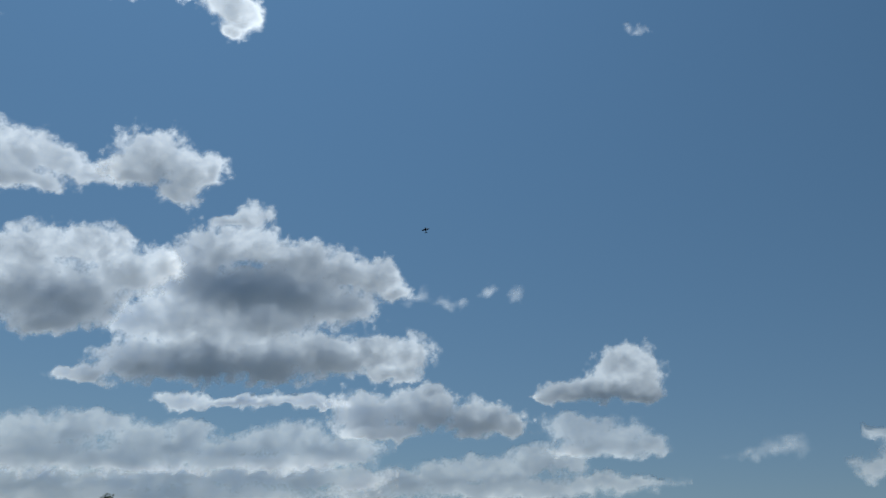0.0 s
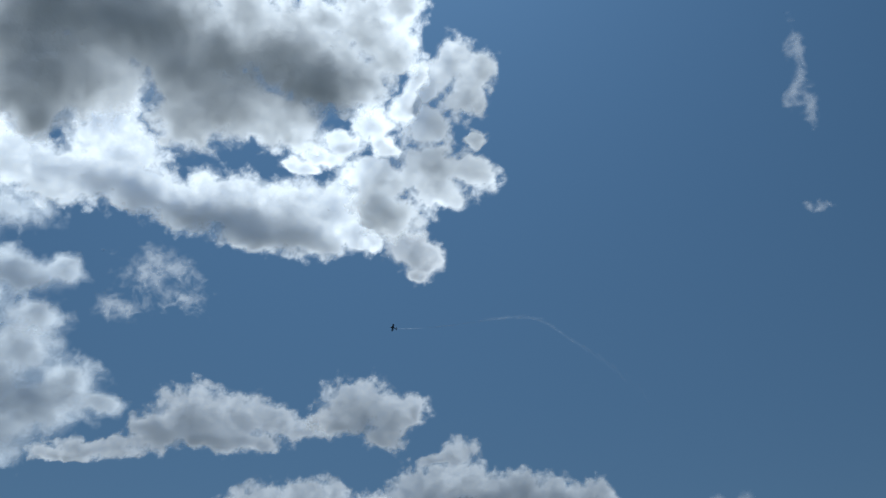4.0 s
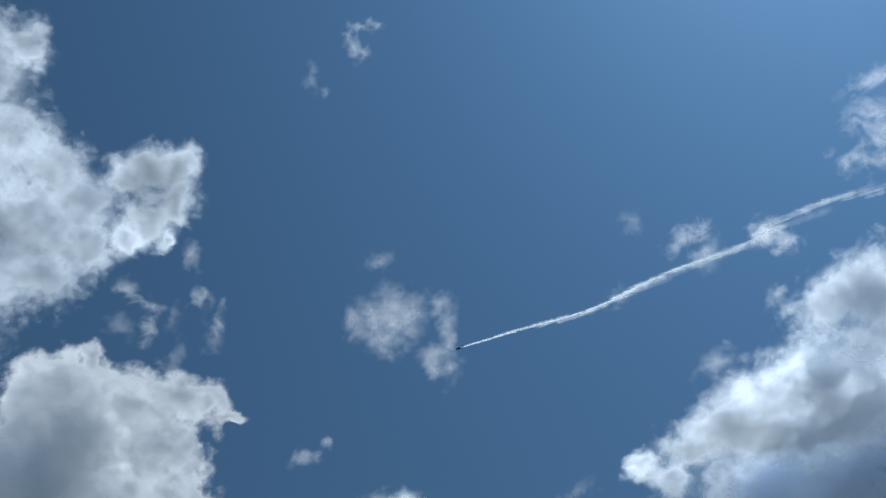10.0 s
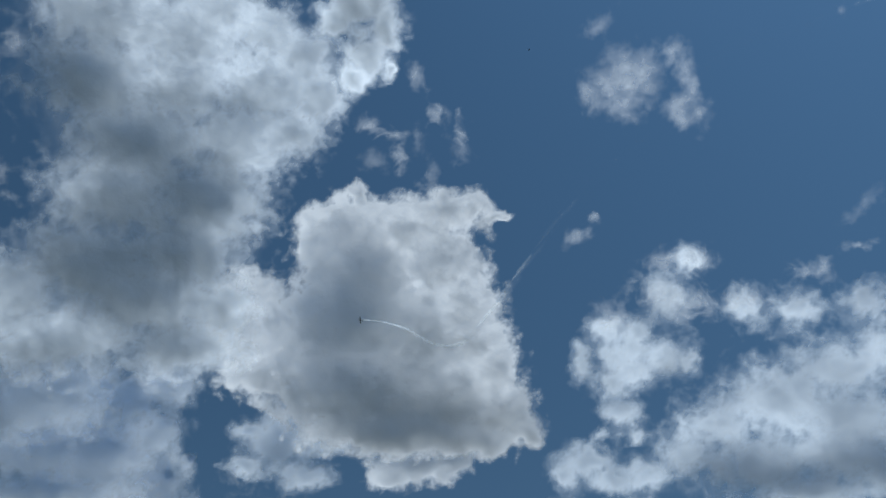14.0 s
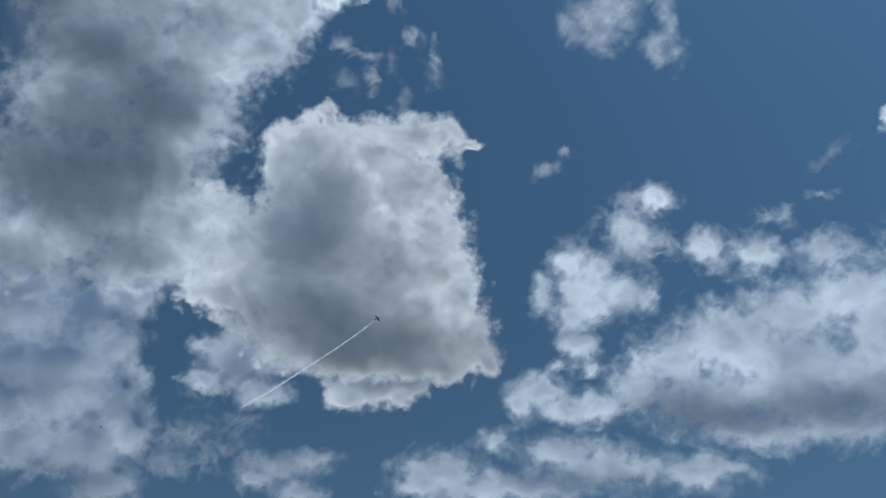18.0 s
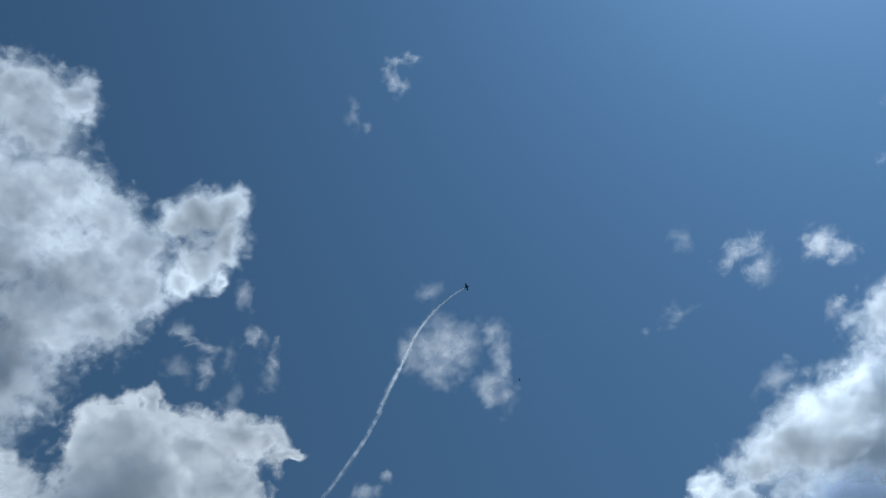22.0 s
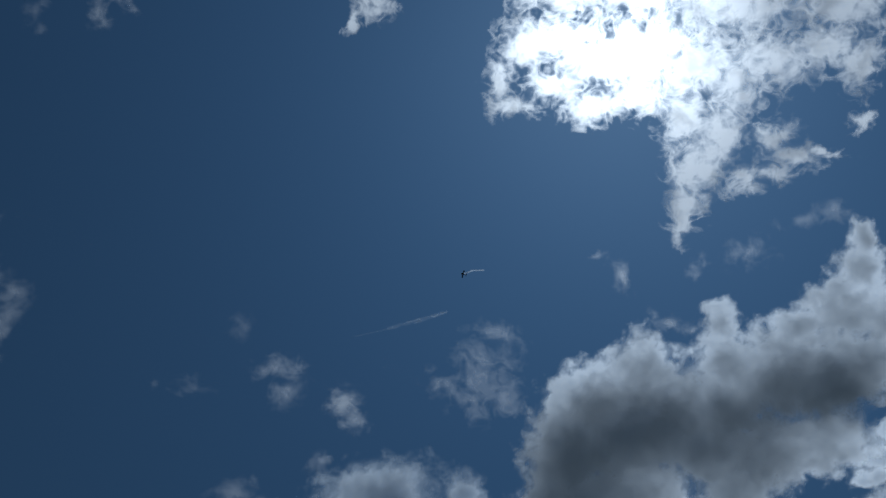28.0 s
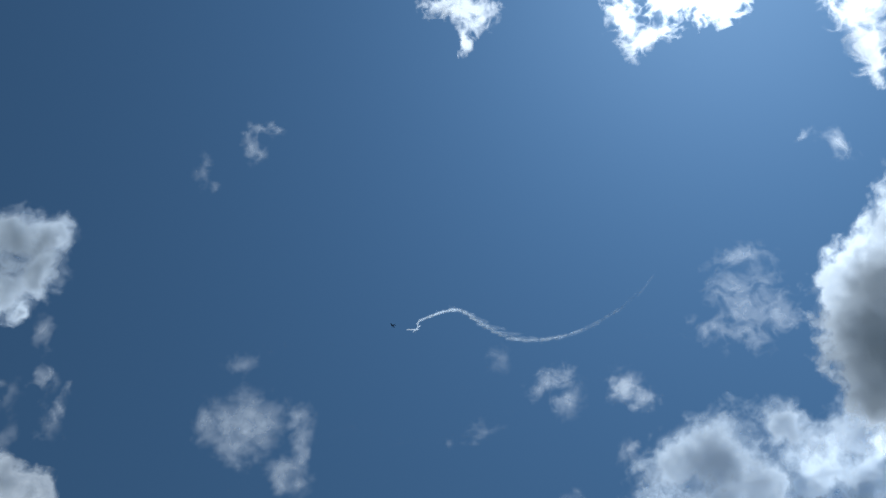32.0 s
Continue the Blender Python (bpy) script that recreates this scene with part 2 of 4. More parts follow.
def smoke_stuff(name, fill, rag):
    mat, tree, out = nodes_of(name)
    place = tree.nodes.new("ShaderNodeNewGeometry").outputs["Position"]
    cover = attribute(tree, "cover")
    n = noise_of(tree, place, 0.22, 4.0, 0.6, 0.4)
    body = maths(tree, "ADD", cover, maths(tree, "MULTIPLY", maths(tree, "SUBTRACT", n, 0.5), rag))
    alpha = maths(tree, "MULTIPLY", ramp01(tree, body, 0.0, 0.8), fill)
    a = tree.nodes.new("ShaderNodeBsdfDiffuse")
    b = tree.nodes.new("ShaderNodeBsdfTranslucent")
    for s in (a, b):
        s.inputs["Color"].default_value = (0.88, 0.94, 1.0, 1)
    m = tree.nodes.new("ShaderNodeMixShader")
    m.inputs["Fac"].default_value = 0.65
    tree.links.new(a.outputs[0], m.inputs[1])
    tree.links.new(b.outputs[0], m.inputs[2])
    w = tree.nodes.new("ShaderNodeMixShader")
    tree.links.new(alpha, w.inputs["Fac"])
    tree.links.new(tree.nodes.new("ShaderNodeBsdfTransparent").outputs[0], w.inputs[1])
    tree.links.new(m.outputs[0], w.inputs[2])
    tree.links.new(w.outputs[0], out.inputs["Surface"])
    return mat


SMOKE = smoke_stuff("white_smoke", 0.55, 1.1)
MIDDLE = smoke_stuff("drifting_smoke", 0.34, 1.1)
HALF = smoke_stuff("fading_smoke", 0.13, 1.7)
HAZE = smoke_stuff("thin_smoke", 0.055, 1.3)
FAINT = smoke_stuff("faint_smoke", 0.075, 1.2)
WASTE = smoke_stuff("spent_smoke", 0.012, 1.3)


# ---- helpers for shapes ----
def link_mesh(name, bm, material, parent=None, label="", smooth=True):
    mesh = bpy.data.meshes.new(name)
    bm.normal_update()
    bm.to_mesh(mesh)
    bm.free()
    mesh.materials.append(material)
    if smooth:
        mesh.polygons.foreach_set("use_smooth", [True] * len(mesh.polygons))
    ob = new(name, mesh)
    ob.parent = parent
    return tagged(ob, label)


def part(name, bm, material, parent, label="", smooth=True):
    return link_mesh(name, bm, material, parent, label, smooth)


def lattice(p, seed):
    """Smooth random slopes, about -1..1, at the points p."""
    i = np.floor(p).astype(np.int64)
    f = p - i
    u = f * f * f * (f * (f * 6 - 15) + 10)
    total = np.zeros(p.shape[:-1])
    for dx in (0, 1):
        for dy in (0, 1):
            h = (i[..., 0] + dx) * 374761393 + (i[..., 1] + dy) * 668265263 + seed * 974711
            h = (h ^ (h >> 13)) * 1274126177
            turn = ((h ^ (h >> 16)) & 0xFFFF) * (2 * math.pi / 65536)
            slope = np.cos(turn) * (f[..., 0] - dx) + np.sin(turn) * (f[..., 1] - dy)
            total += slope * (u[..., 0] if dx else 1 - u[..., 0]) * (u[..., 1] if dy else 1 - u[..., 1])
    return total * 1.5


def layered(p, seed, octaves, rough=0.5):
    total, gain, norm = 0, 1.0, 0
    for o in range(octaves):
        c, s = math.cos(1.1 * o + 0.4), math.sin(1.1 * o + 0.4)
        turned = np.stack([p[..., 0] * c - p[..., 1] * s, p[..., 0] * s + p[..., 1] * c], -1)
        total = total + gain * lattice(turned * 2.03 ** o + o * 17.3, seed + o)
        norm += gain
        gain *= rough
    return total / norm * 1.4


# how dark a shade is painted on each billow's side away from the sun
LOBE_SHADE = {"cum": 0.24, "pile": 0.3, "crisp": 0.45, "bank": 0.25, "shred": 0.2, "far": 0.32}


def cloud(kind, label, place, turn, reach, lobes, shade_cores=(), seed=1, rag=0):
    """A cloud of rounded lobes (x, y, half width, half height) and shade cores, a little thicker and painted grey (and
    how dark), in metres round its middle.
    Its underside, local +z, faces the camera, and it is shaped to fit that view; reach is its distance from the camera,
    by which the billows grow."""
    L = np.array(lobes, float)
    deg = reach * radians(1.0)
    step = 0.17 * deg
    x0, x1 = (L[:, 0] - L[:, 2]).min() - deg, (L[:, 0] + L[:, 2]).max() + deg
    y0, y1 = (L[:, 1] - L[:, 3]).min() - deg, (L[:, 1] + L[:, 3]).max() + deg
    X, Y = np.meshgrid(np.arange(x0, x1, step), np.arange(y0, y1, step))
    q = np.stack([X, Y], -1) / deg
    wx = X + deg * (0.5 * layered(q * 0.7 + 3.1, seed, 4, 0.55))
    wy = Y + deg * (0.5 * layered(q * 0.7 + 9.7, seed + 20, 4, 0.55))
    S = np.zeros_like(X)
    for a, b, w, h in L:
        S += np.exp(5.0 * (1 - np.sqrt(((wx - a) / w) ** 2 + ((wy - b) / h) ** 2)))
    S = np.log(S + 1e-9) / 5.0
    bumps = np.abs(layered(q * 0.7 + 5.0, seed + 80, 4, 0.45))
    S = S + 0.30 * (bumps - 0.28) + 0.22 * rag * layered(q * 0.9, seed + 90, 4, 0.6)
    S = np.clip(S, -1, 1.2) * 0.85 if kind in ("puff", "veil", "faint", "wisp") else S + 1.2 * np.clip(S - 0.3, 0, 1)
    inside = np.clip(S, 0, 1.6)
    shade_depth = 0.13 * inside ** 1.4
    # hand-placed cores paint the cloud's dark, shaded parts
    for a, b, w, h, k in shade_cores:
        shade_depth = shade_depth + k * np.exp(-(((wx - a) / w) ** 2 + ((wy - b) / h) ** 2))
    sunward = pose(0, 0, 0, *turn).to_3x3().transposed() @ SUN
    slant = math.hypot(sunward.x, sunward.y)
    weight, lobe_shade = np.full_like(X, 1e-6), np.zeros_like(X)
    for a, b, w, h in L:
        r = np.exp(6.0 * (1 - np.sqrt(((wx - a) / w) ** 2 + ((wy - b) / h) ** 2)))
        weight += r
        lobe_shade -= r * ((wx - a) / w * sunward.x + (wy - b) / h * sunward.y) / slant
    # shade painted on the lobes' far side from the sun, stored with the thickness
    if kind in LOBE_SHADE:
        shade_depth = shade_depth + LOBE_SHADE[kind] * (0.4 if rag else 1.0) * np.clip(lobe_shade / weight + 0.25, 0, 1.3) * np.clip(S + 0.2, 0, 1)
    keep = S > -0.55
    lumps = np.abs(layered(q * 0.45 + 2.0, seed + 120, 2, 0.4))
    body = np.clip((S + 0.55) / 1.6, 0, 1.2)
    low = 0.8 * body + 0.3 * body * lumps + 0.3 * np.clip(shade_depth, 0, 1.5)
    for _ in range(10):
        wide = np.pad(low, 1, mode="edge")
        low = (wide[:-2, 1:-1] + wide[2:, 1:-1] + wide[1:-1, :-2] + wide[1:-1, 2:] + 2 * low) / 6
    steep = np.hypot(*np.gradient(low, 0.17))
    low = deg * low * min(1.0, 0.3 / np.percentile(steep[keep], 99))
    high = deg * (1.8 * np.sqrt(body) + 1.2 * body * lumps)
    away = np.stack([X, Y, -reach * np.ones_like(X)], -1)
    far = np.linalg.norm(away, axis=-1, keepdims=True)
    away /= far
    eye = np.array([0, 0, reach])
    edge = np.clip((S + 0.55) / 0.3, 0, 1)
    front = eye + away * (far - (low * edge)[..., None])
    back = eye + away * (far + (high * edge)[..., None])
    ny, nx = X.shape
    index = np.arange(ny * nx).reshape(ny, nx)
    quad = np.stack([index[:-1, :-1], index[:-1, 1:], index[1:, 1:], index[1:, :-1]], -1)
    ok = keep[:-1, :-1] & keep[:-1, 1:] & keep[1:, 1:] & keep[1:, :-1]
    for cells in scraps(ok):
        cloud_mesh(kind, label, place, turn, seed, quad[cells], front, back, eye + away * far, S, shade_depth, q)


def scraps(ok):
    """The separate patches of a grid of cells, each as a mask; the smallest specks are left out."""
    mark = np.where(ok, np.arange(1, ok.size + 1).reshape(ok.shape), 0)
    while True:
        wide = np.pad(mark, 1)
        best = np.maximum.reduce([wide[1:-1, 1:-1], wide[:-2, 1:-1], wide[2:, 1:-1], wide[1:-1, :-2], wide[1:-1, 2:]])
        best = np.where(ok, best, 0)
        best = np.where(ok, np.maximum(best, best.ravel()[np.maximum(best - 1, 0)]), 0)
        if (best == mark).all():
            break
        mark = best
    names, sizes = np.unique(mark[mark > 0], return_counts=True)
    return [mark == k for k, n in zip(names, sizes) if n >= 40]


def cloud_mesh(kind, label, place, turn, seed, quad, front, back, flat_at, S, shade_depth, q):
    used = np.unique(quad)
    renum = np.full(S.size, -1)
    renum[used] = np.arange(len(used))
    quad = renum[quad]
    n = len(used)
    rim = np.bincount(quad.ravel(), minlength=n) < 4
    inner = ~rim
    second = np.arange(n)
    second[inner] = n + np.arange(inner.sum())
    lower = front.reshape(-1, 3)[used]
    lower[rim] = flat_at.reshape(-1, 3)[used][rim]
    verts = np.concatenate([lower, back.reshape(-1, 3)[used][inner]])
    faces = np.concatenate([quad, second[quad[:, ::-1]]])
    mesh = bpy.data.meshes.new("cloud")
    mesh.vertices.add(len(verts))
    mesh.vertices.foreach_set("co", verts.astype(np.float32).ravel())
    mesh.loops.add(faces.size)
    mesh.loops.foreach_set("vertex_index", faces.astype(np.int32).ravel())
    mesh.polygons.add(len(faces))
    mesh.polygons.foreach_set("loop_start", np.arange(0, faces.size, 4, dtype=np.int32))
    mesh.materials.append(VAPOUR[kind])
    mesh.materials.append(CLEAR_TOP)
    mesh.polygons.foreach_set("material_index", np.repeat(np.array([0, 1], np.int32), len(quad)))
    mesh.polygons.foreach_set("use_smooth", np.ones(len(faces), bool))
    mesh.update(calc_edges=True)
    for name, values in (("cover", S), ("shade_depth", shade_depth)):
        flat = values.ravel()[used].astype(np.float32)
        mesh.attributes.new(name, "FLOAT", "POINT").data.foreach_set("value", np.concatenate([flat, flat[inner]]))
    grain = np.concatenate([q, np.full((*S.shape, 1), seed * 7.31)], -1).reshape(-1, 3)[used].astype(np.float32)
    mesh.attributes.new("grain", "FLOAT_VECTOR", "POINT").data.foreach_set("vector", np.concatenate([grain, grain[inner]]).ravel())
    ob = new("cloud", mesh)
    ob.matrix_world = pose(*place, *turn)
    return tagged(ob, label, "cloud", "fair-weather clouds")


# ---- ground ----
def make_ground():
    bm = bmesh.new()
    rings = [0, 3, 8, 20, 50, 120, 300, 800, 2000, 4800]
    count = 64
    rows = []
    for r in rings:
        if r == 0:
            rows.append([bm.verts.new((0, 0, 0))])
            continue
        rows.append([bm.verts.new((r * math.cos(2 * math.pi * k / count), r * math.sin(2 * math.pi * k / count),
                                   0.0 if r < 10 else 0.35 * noise.noise((r * 0.01, k * 0.3, 2.0)))) for k in range(count)])
    for k in range(count):
        bm.faces.new((rows[0][0], rows[1][k], rows[1][(k + 1) % count]))
        for a, b in zip(rows[1:], rows[2:]):
            bm.faces.new((a[k], b[k], b[(k + 1) % count], a[(k + 1) % count]))
    ob = link_mesh("ground", bm, GRASS)
    return tagged(ob, "open mown grass airfield reaching the horizon", "ground", kind="structure")


def tube(bm, a, b, ra, rb, sides=8):
    a, b = Vector(a), Vector(b)
    turn = (b - a).to_track_quat("Z", "Y").to_matrix()
    rings = []
    for p, r in ((a, ra), (b, rb)):
        rings.append([bm.verts.new(p + turn @ Vector((r * math.cos(2 * math.pi * k / sides), r * math.sin(2 * math.pi * k / sides), 0))) for k in range(sides)])
    for k in range(sides):
        bm.faces.new((rings[0][k], rings[0][(k + 1) % sides], rings[1][(k + 1) % sides], rings[1][k]))
    bm.faces.new(list(reversed(rings[0])))
    bm.faces.new(rings[1])


def make_tree(x, y, height):
    rnd = random.Random(5)
    root = new("tree")
    root.matrix_world = pose(x, y, 0)
    bm = bmesh.new()
    tips = []
    spine = [Vector((0.12 * math.sin(z * 0.7), 0.1 * math.cos(z * 0.9), z)) for z in np.linspace(-0.1, height * 0.97, 12)]
    for k, (a, b) in enumerate(zip(spine, spine[1:])):
        tube(bm, a, b, 0.2 * (1 - k / 12) + 0.015, 0.2 * (1 - (k + 1) / 12) + 0.012)
    part("trunk", bm, BARK, root)
    for k in range(34):
        z = height * (0.22 + 0.75 * k / 34)
        reach = 0.17 * height * math.sin(math.pi * (0.15 + 0.85 * (k / 34))) * rnd.uniform(0.6, 1.05) + 0.12
        a = k * 2.4 + rnd.uniform(-0.4, 0.4)
        end = Vector((reach * math.cos(a), reach * math.sin(a), z + reach * 0.45))
        bm = bmesh.new()
        mid = Vector((end.x * 0.5, end.y * 0.5, z + reach * 0.12))
        tube(bm, (0, 0, z), mid, 0.05, 0.03, 6)
        tube(bm, mid, end, 0.03, 0.01, 6)
        part("limb", bm, BARK, root)
        tips += [(mid, reach), (end, reach), (mid.lerp(end, 0.5), reach)]
    tips.append((Vector((0, 0, height * 0.97)), 0.4))
    bm = bmesh.new()
    for p, reach in tips:
        for _ in range(70 if reach > 0.4 else 45):
            spread = 0.1 + 0.3 * reach
            c = p + Vector((rnd.gauss(0, spread), rnd.gauss(0, spread), rnd.gauss(0, spread * 0.6)))
            n = Vector((rnd.gauss(0, 1), rnd.gauss(0, 1), rnd.gauss(0, 1))).normalized()
            u = n.orthogonal().normalized()
            v = n.cross(u)
            s = rnd.uniform(0.05, 0.1)
            bm.faces.new([bm.verts.new(c + u * s * 1.5), bm.verts.new(c + v * s * 0.6 + n * 0.01), bm.verts.new(c - u * s * 1.5), bm.verts.new(c - v * s * 0.6 + n * 0.01)])
    part("crown", bm, LEAF, root)
    return tagged(root, "leafy green tree standing on the airfield grass", "tree")



make_ground()
make_tree(-23.81, 65.82, 8.19)


# ---- clouds: kind, label, middle, turn, reach, lobes, shade cores ----
cloud("crisp", "small bright white cumulus cloud with a rounded crown", (-643, 1808, 888), (114.8, 2.1, 20.5), 2114,
      [(-34, 24, 84, 57), (56, 5, 64, 51), (-79, -27, 58, 35), (29, -52, 51, 33), (101, 17, 26, 35)],
      [(-22, -33, 90, 31, 0.5)], seed=1)
cloud("crisp", "white cumulus cloud trailing a thin ragged tail", (-1088, 1853, 922), (113.2, -1.9, 29.6), 2337,
      [(-31, 37, 98, 69), (82, 40, 85, 50), (167, 34, 60, 36), (-107, -16, 76, 52), (26, -21, 112, 39), (-236, -66, 110, 24), (-317, -86, 81, 17), (233, 12, 55, 31), (279, 29, 46, 28), (111, -25, 85, 30)],
      [(-30, -18, 154, 34, 0.5)], seed=2)
cloud("crisp", "broad white cumulus bank with a grey base", (-1411, 3116, 1074), (107.6, -9.3, 21.4), 3585,
      [(-128, 110, 139, 91), (61, 119, 135, 87), (188, 135, 56, 46), (-182, -22, 146, 121), (5, -63, 209, 128), (219, 20, 140, 95), (330, 46, 92, 68), (-50, -155, 169, 57)],
      [(-107, -82, 240, 110, 0.65), (83, -127, 180, 80, 0.4)], seed=3)
cloud("crisp", "heaped white cumulus cloud in two tiers with grey undersides", (-791, 3482, 1070), (106.7, -5.4, 11.2), 3727,
      [(-173, 258, 127, 90), (3, 272, 123, 87), (184, 217, 136, 87), (357, 173, 150, 83), (497, 139, 113, 75), (-71, 89, 209, 108), (152, 79, 215, 110), (335, 22, 184, 74), (568, 81, 66, 37), (-32, 390, 85, 64), (-109, 366, 77, 27), (-269, 144, 130, 134), (-443, -187, 179, 79), (-220, -156, 216, 122), (43, -181, 222, 108), (291, -168, 183, 91), (475, -163, 163, 78), (627, -171, 114, 79), (-660, -224, 123, 30), (545, -249, 141, 41), (-244, -12, 259, 123), (41, -35, 200, 90), (-436, -12, 127, 88)],
      [(-116, 113, 190, 90, 0.95), (107, 87, 250, 100, 0.85), (312, 34, 180, 70, 0.4), (-325, -224, 270, 80, 0.75), (0, -239, 280, 80, 0.85), (246, -209, 160, 70, 0.45), (60, -60, 190, 60, 0.35)], seed=4)
cloud("crisp", "thin flat streak of white cumulus", (-881, 4021, 827), (101.4, -4.4, 11.5), 4198,
      [(-309, 4, 132, 39), (-66, -3, 221, 35), (182, 9, 151, 38), (334, -13, 153, 25)],
      [(-41, -21, 270, 20, 0.4)], seed=5)
cloud("crisp", "low white cumulus cloud with a long flat grey base", (-128, 4003, 788), (101.1, -2.3, 1.4), 4082,
      [(-260, 11, 162, 93), (2, 30, 200, 98), (264, -19, 175, 83), (414, -43, 70, 54), (39, 104, 105, 32), (-184, -75, 199, 44)],
      [(-10, -33, 310, 80, 0.65), (264, -53, 170, 60, 0.5)], seed=6)
cloud("far", "hazy grey and white cloud bank low over the horizon", (-1320, 4190, 645), (98.4, -4.6, 16.8), 4440,
      [(-579, 55, 222, 86), (-395, 68, 150, 67), (-207, 94, 113, 45), (-81, 24, 156, 68), (69, 6, 135, 64), (-525, -42, 295, 66), (-196, -61, 283, 62), (272, -19, 164, 57), (465, 20, 168, 65), (666, 4, 173, 66), (871, -20, 177, 72), (174, -78, 297, 43), (588, -80, 314, 44), (-328, 113, 95, 60), (128, 58, 96, 67), (623, 57, 118, 64)],
      [(-523, -37, 255, 55, 0.75), (-147, -56, 189, 50, 0.7), (352, -48, 264, 55, 0.75), (776, -43, 218, 50, 0.7), (-391, 38, 187, 45, 0.45), (90, -10, 110, 60, 0.5)], seed=7)
cloud("far", "hazy grey cloud bank just above the treetops", (-1486, 4228, 471), (96.0, -4.2, 18.9), 4506,
      [(-360, 10, 271, 61), (-31, 20, 285, 62), (290, 36, 246, 56), (602, 42, 258, 57), (901, 43, 239, 67), (1127, 17, 155, 54), (-213, -63, 506, 54), (424, -61, 557, 64), (-676, 38, 236, 148)],
      [(-357, -4, 245, 60, 0.75), (69, -30, 224, 55, 0.8), (525, 10, 265, 60, 0.8), (902, 1, 222, 55, 0.75), (250, -60, 300, 50, 0.6)], seed=8)
cloud("far", "low hazy white cumulus row near the horizon", (231, 4711, 615), (97.4, -1.6, -3.0), 4756,
      [(-669, -52, 185, 56), (-468, -8, 185, 70), (-266, 15, 155, 70), (-108, 48, 124, 61), (50, 26, 154, 70), (237, 98, 160, 70), (394, 90, 108, 61), (77, -57, 521, 55), (588, -13, 333, 41)],
      [(-439, -37, 287, 50, 0.65), (20, -20, 284, 50, 0.7), (307, 42, 171, 45, 0.6)], seed=9)
cloud("crisp", "tall bright white cumulus tower with a dark flat base", (723, 3897, 960), (103.6, 0.5, -10.4), 4078,
      [(60, 84, 111, 78), (-16, 50, 83, 83), (119, 25, 82, 88), (45, -19, 140, 78), (-81, -38, 127, 64), (-224, -58, 114, 49), (-319, -83, 65, 22), (102, -62, 101, 48)],
      [(31, -86, 193, 40, 0.9), (-126, -87, 147, 34, 0.5)], seed=10)
cloud("far", "hazy white cumulus cloud under a taller tower", (720, 4329, 773), (100.0, -0.3, -9.5), 4456,
      [(-141, 47, 128, 74), (43, 12, 179, 73), (224, -40, 98, 36), (-12, -51, 237, 37)],
      [(-11, -40, 237, 26, 0.5)], seed=11)
cloud("far", "small white cumulus cloud low in the sky", (1886, 3930, 660), (98.6, 1.9, -25.3), 4408,
      [(-26, 107, 70, 31), (-62, -38, 88, 47), (49, -12, 86, 70)],
      [], seed=12)
cloud("puff", "ragged thin scrap of low cloud", (1330, 3718, 648), (99.3, 1.2, -19.5), 4002,
      [(31, 2, 103, 49), (66, 37, 51, 31), (-89, -23, 114, 27)],
      [], seed=13)
cloud("puff", "tiny torn scraps of white cloud", (5, 3131, 1049), (108.5, -1.8, -0.7), 3302,
      [(-47, -19, 41, 27), (21, -19, 41, 20), (125, 22, 31, 25), (219, 16, 25, 41), (-133, 2, 74, 29)],
      [], seed=14)
cloud("veil", "tiny thin curl of high cloud", (362, 1558, 1110), (124.9, 4.8, -9.7), 1946,
      [(-5, 2, 25, 9), (-25, 7, 9, 7), (50, -17, 6, 9)],
      [], seed=15)
cloud("cum", "huge twin-headed cumulus cloud with dark grey undersides", (-675, 903, 1152), (135.6, 0.2, 37.0), 1611,
      [(-160, 91, 95, 69), (-60, 118, 62, 57), (-225, 17, 85, 78), (-110, 7, 120, 85), (-201, -104, 101, 79), (-241, -149, 81, 56), (-35, 47, 48, 52), (-211, -184, 42, 43), (-281, -53, 50, 60), (-120, -94, 70, 60), (45, 17, 60, 80), (84, 150, 32, 41), (70, 86, 52, 57), (150, 46, 90, 80), (210, 17, 90, 75), (199, 111, 50, 32), (278, 121, 67, 55), (332, 170, 45, 44), (346, 219, 24, 33), (338, 86, 45, 59), (289, 17, 50, 50), (100, -83, 95, 58), (180, -88, 80, 48), (20, -124, 60, 62), (-10, -43, 60, 70)],
      [(-160, 12, 143, 72, 0.62), (-241, -53, 93, 106, 0.62), (-206, -119, 93, 82, 0.55), (-100, 27, 75, 62, 0.39), (-201, -184, 37, 37, 0.47), (175, 2, 125, 77, 0.62), (100, -23, 75, 62, 0.47), (240, -23, 50, 50, 0.62), (30, -114, 68, 62, 0.47), (-20, -33, 75, 75, 0.39)], seed=16)
cloud("cum", "ragged white cumulus edge breaking into shreds", (-370, 1299, 1193), (132.3, 10.8, 25.6), 1801,
      [(-4, 179, 39, 51), (52, 172, 41, 45), (-40, 116, 38, 43), (43, 114, 45, 40), (-14, 45, 52, 39), (99, -19, 55, 34), (13, -30, 82, 45), (-81, -80, 85, 39), (44, -78, 71, 32), (83, 44, 22, 19), (-49, -145, 84, 52)],
      [(-60, -145, 63, 44, 0.4), (10, 30, 130, 150, 0.4)], seed=17, rag=1)
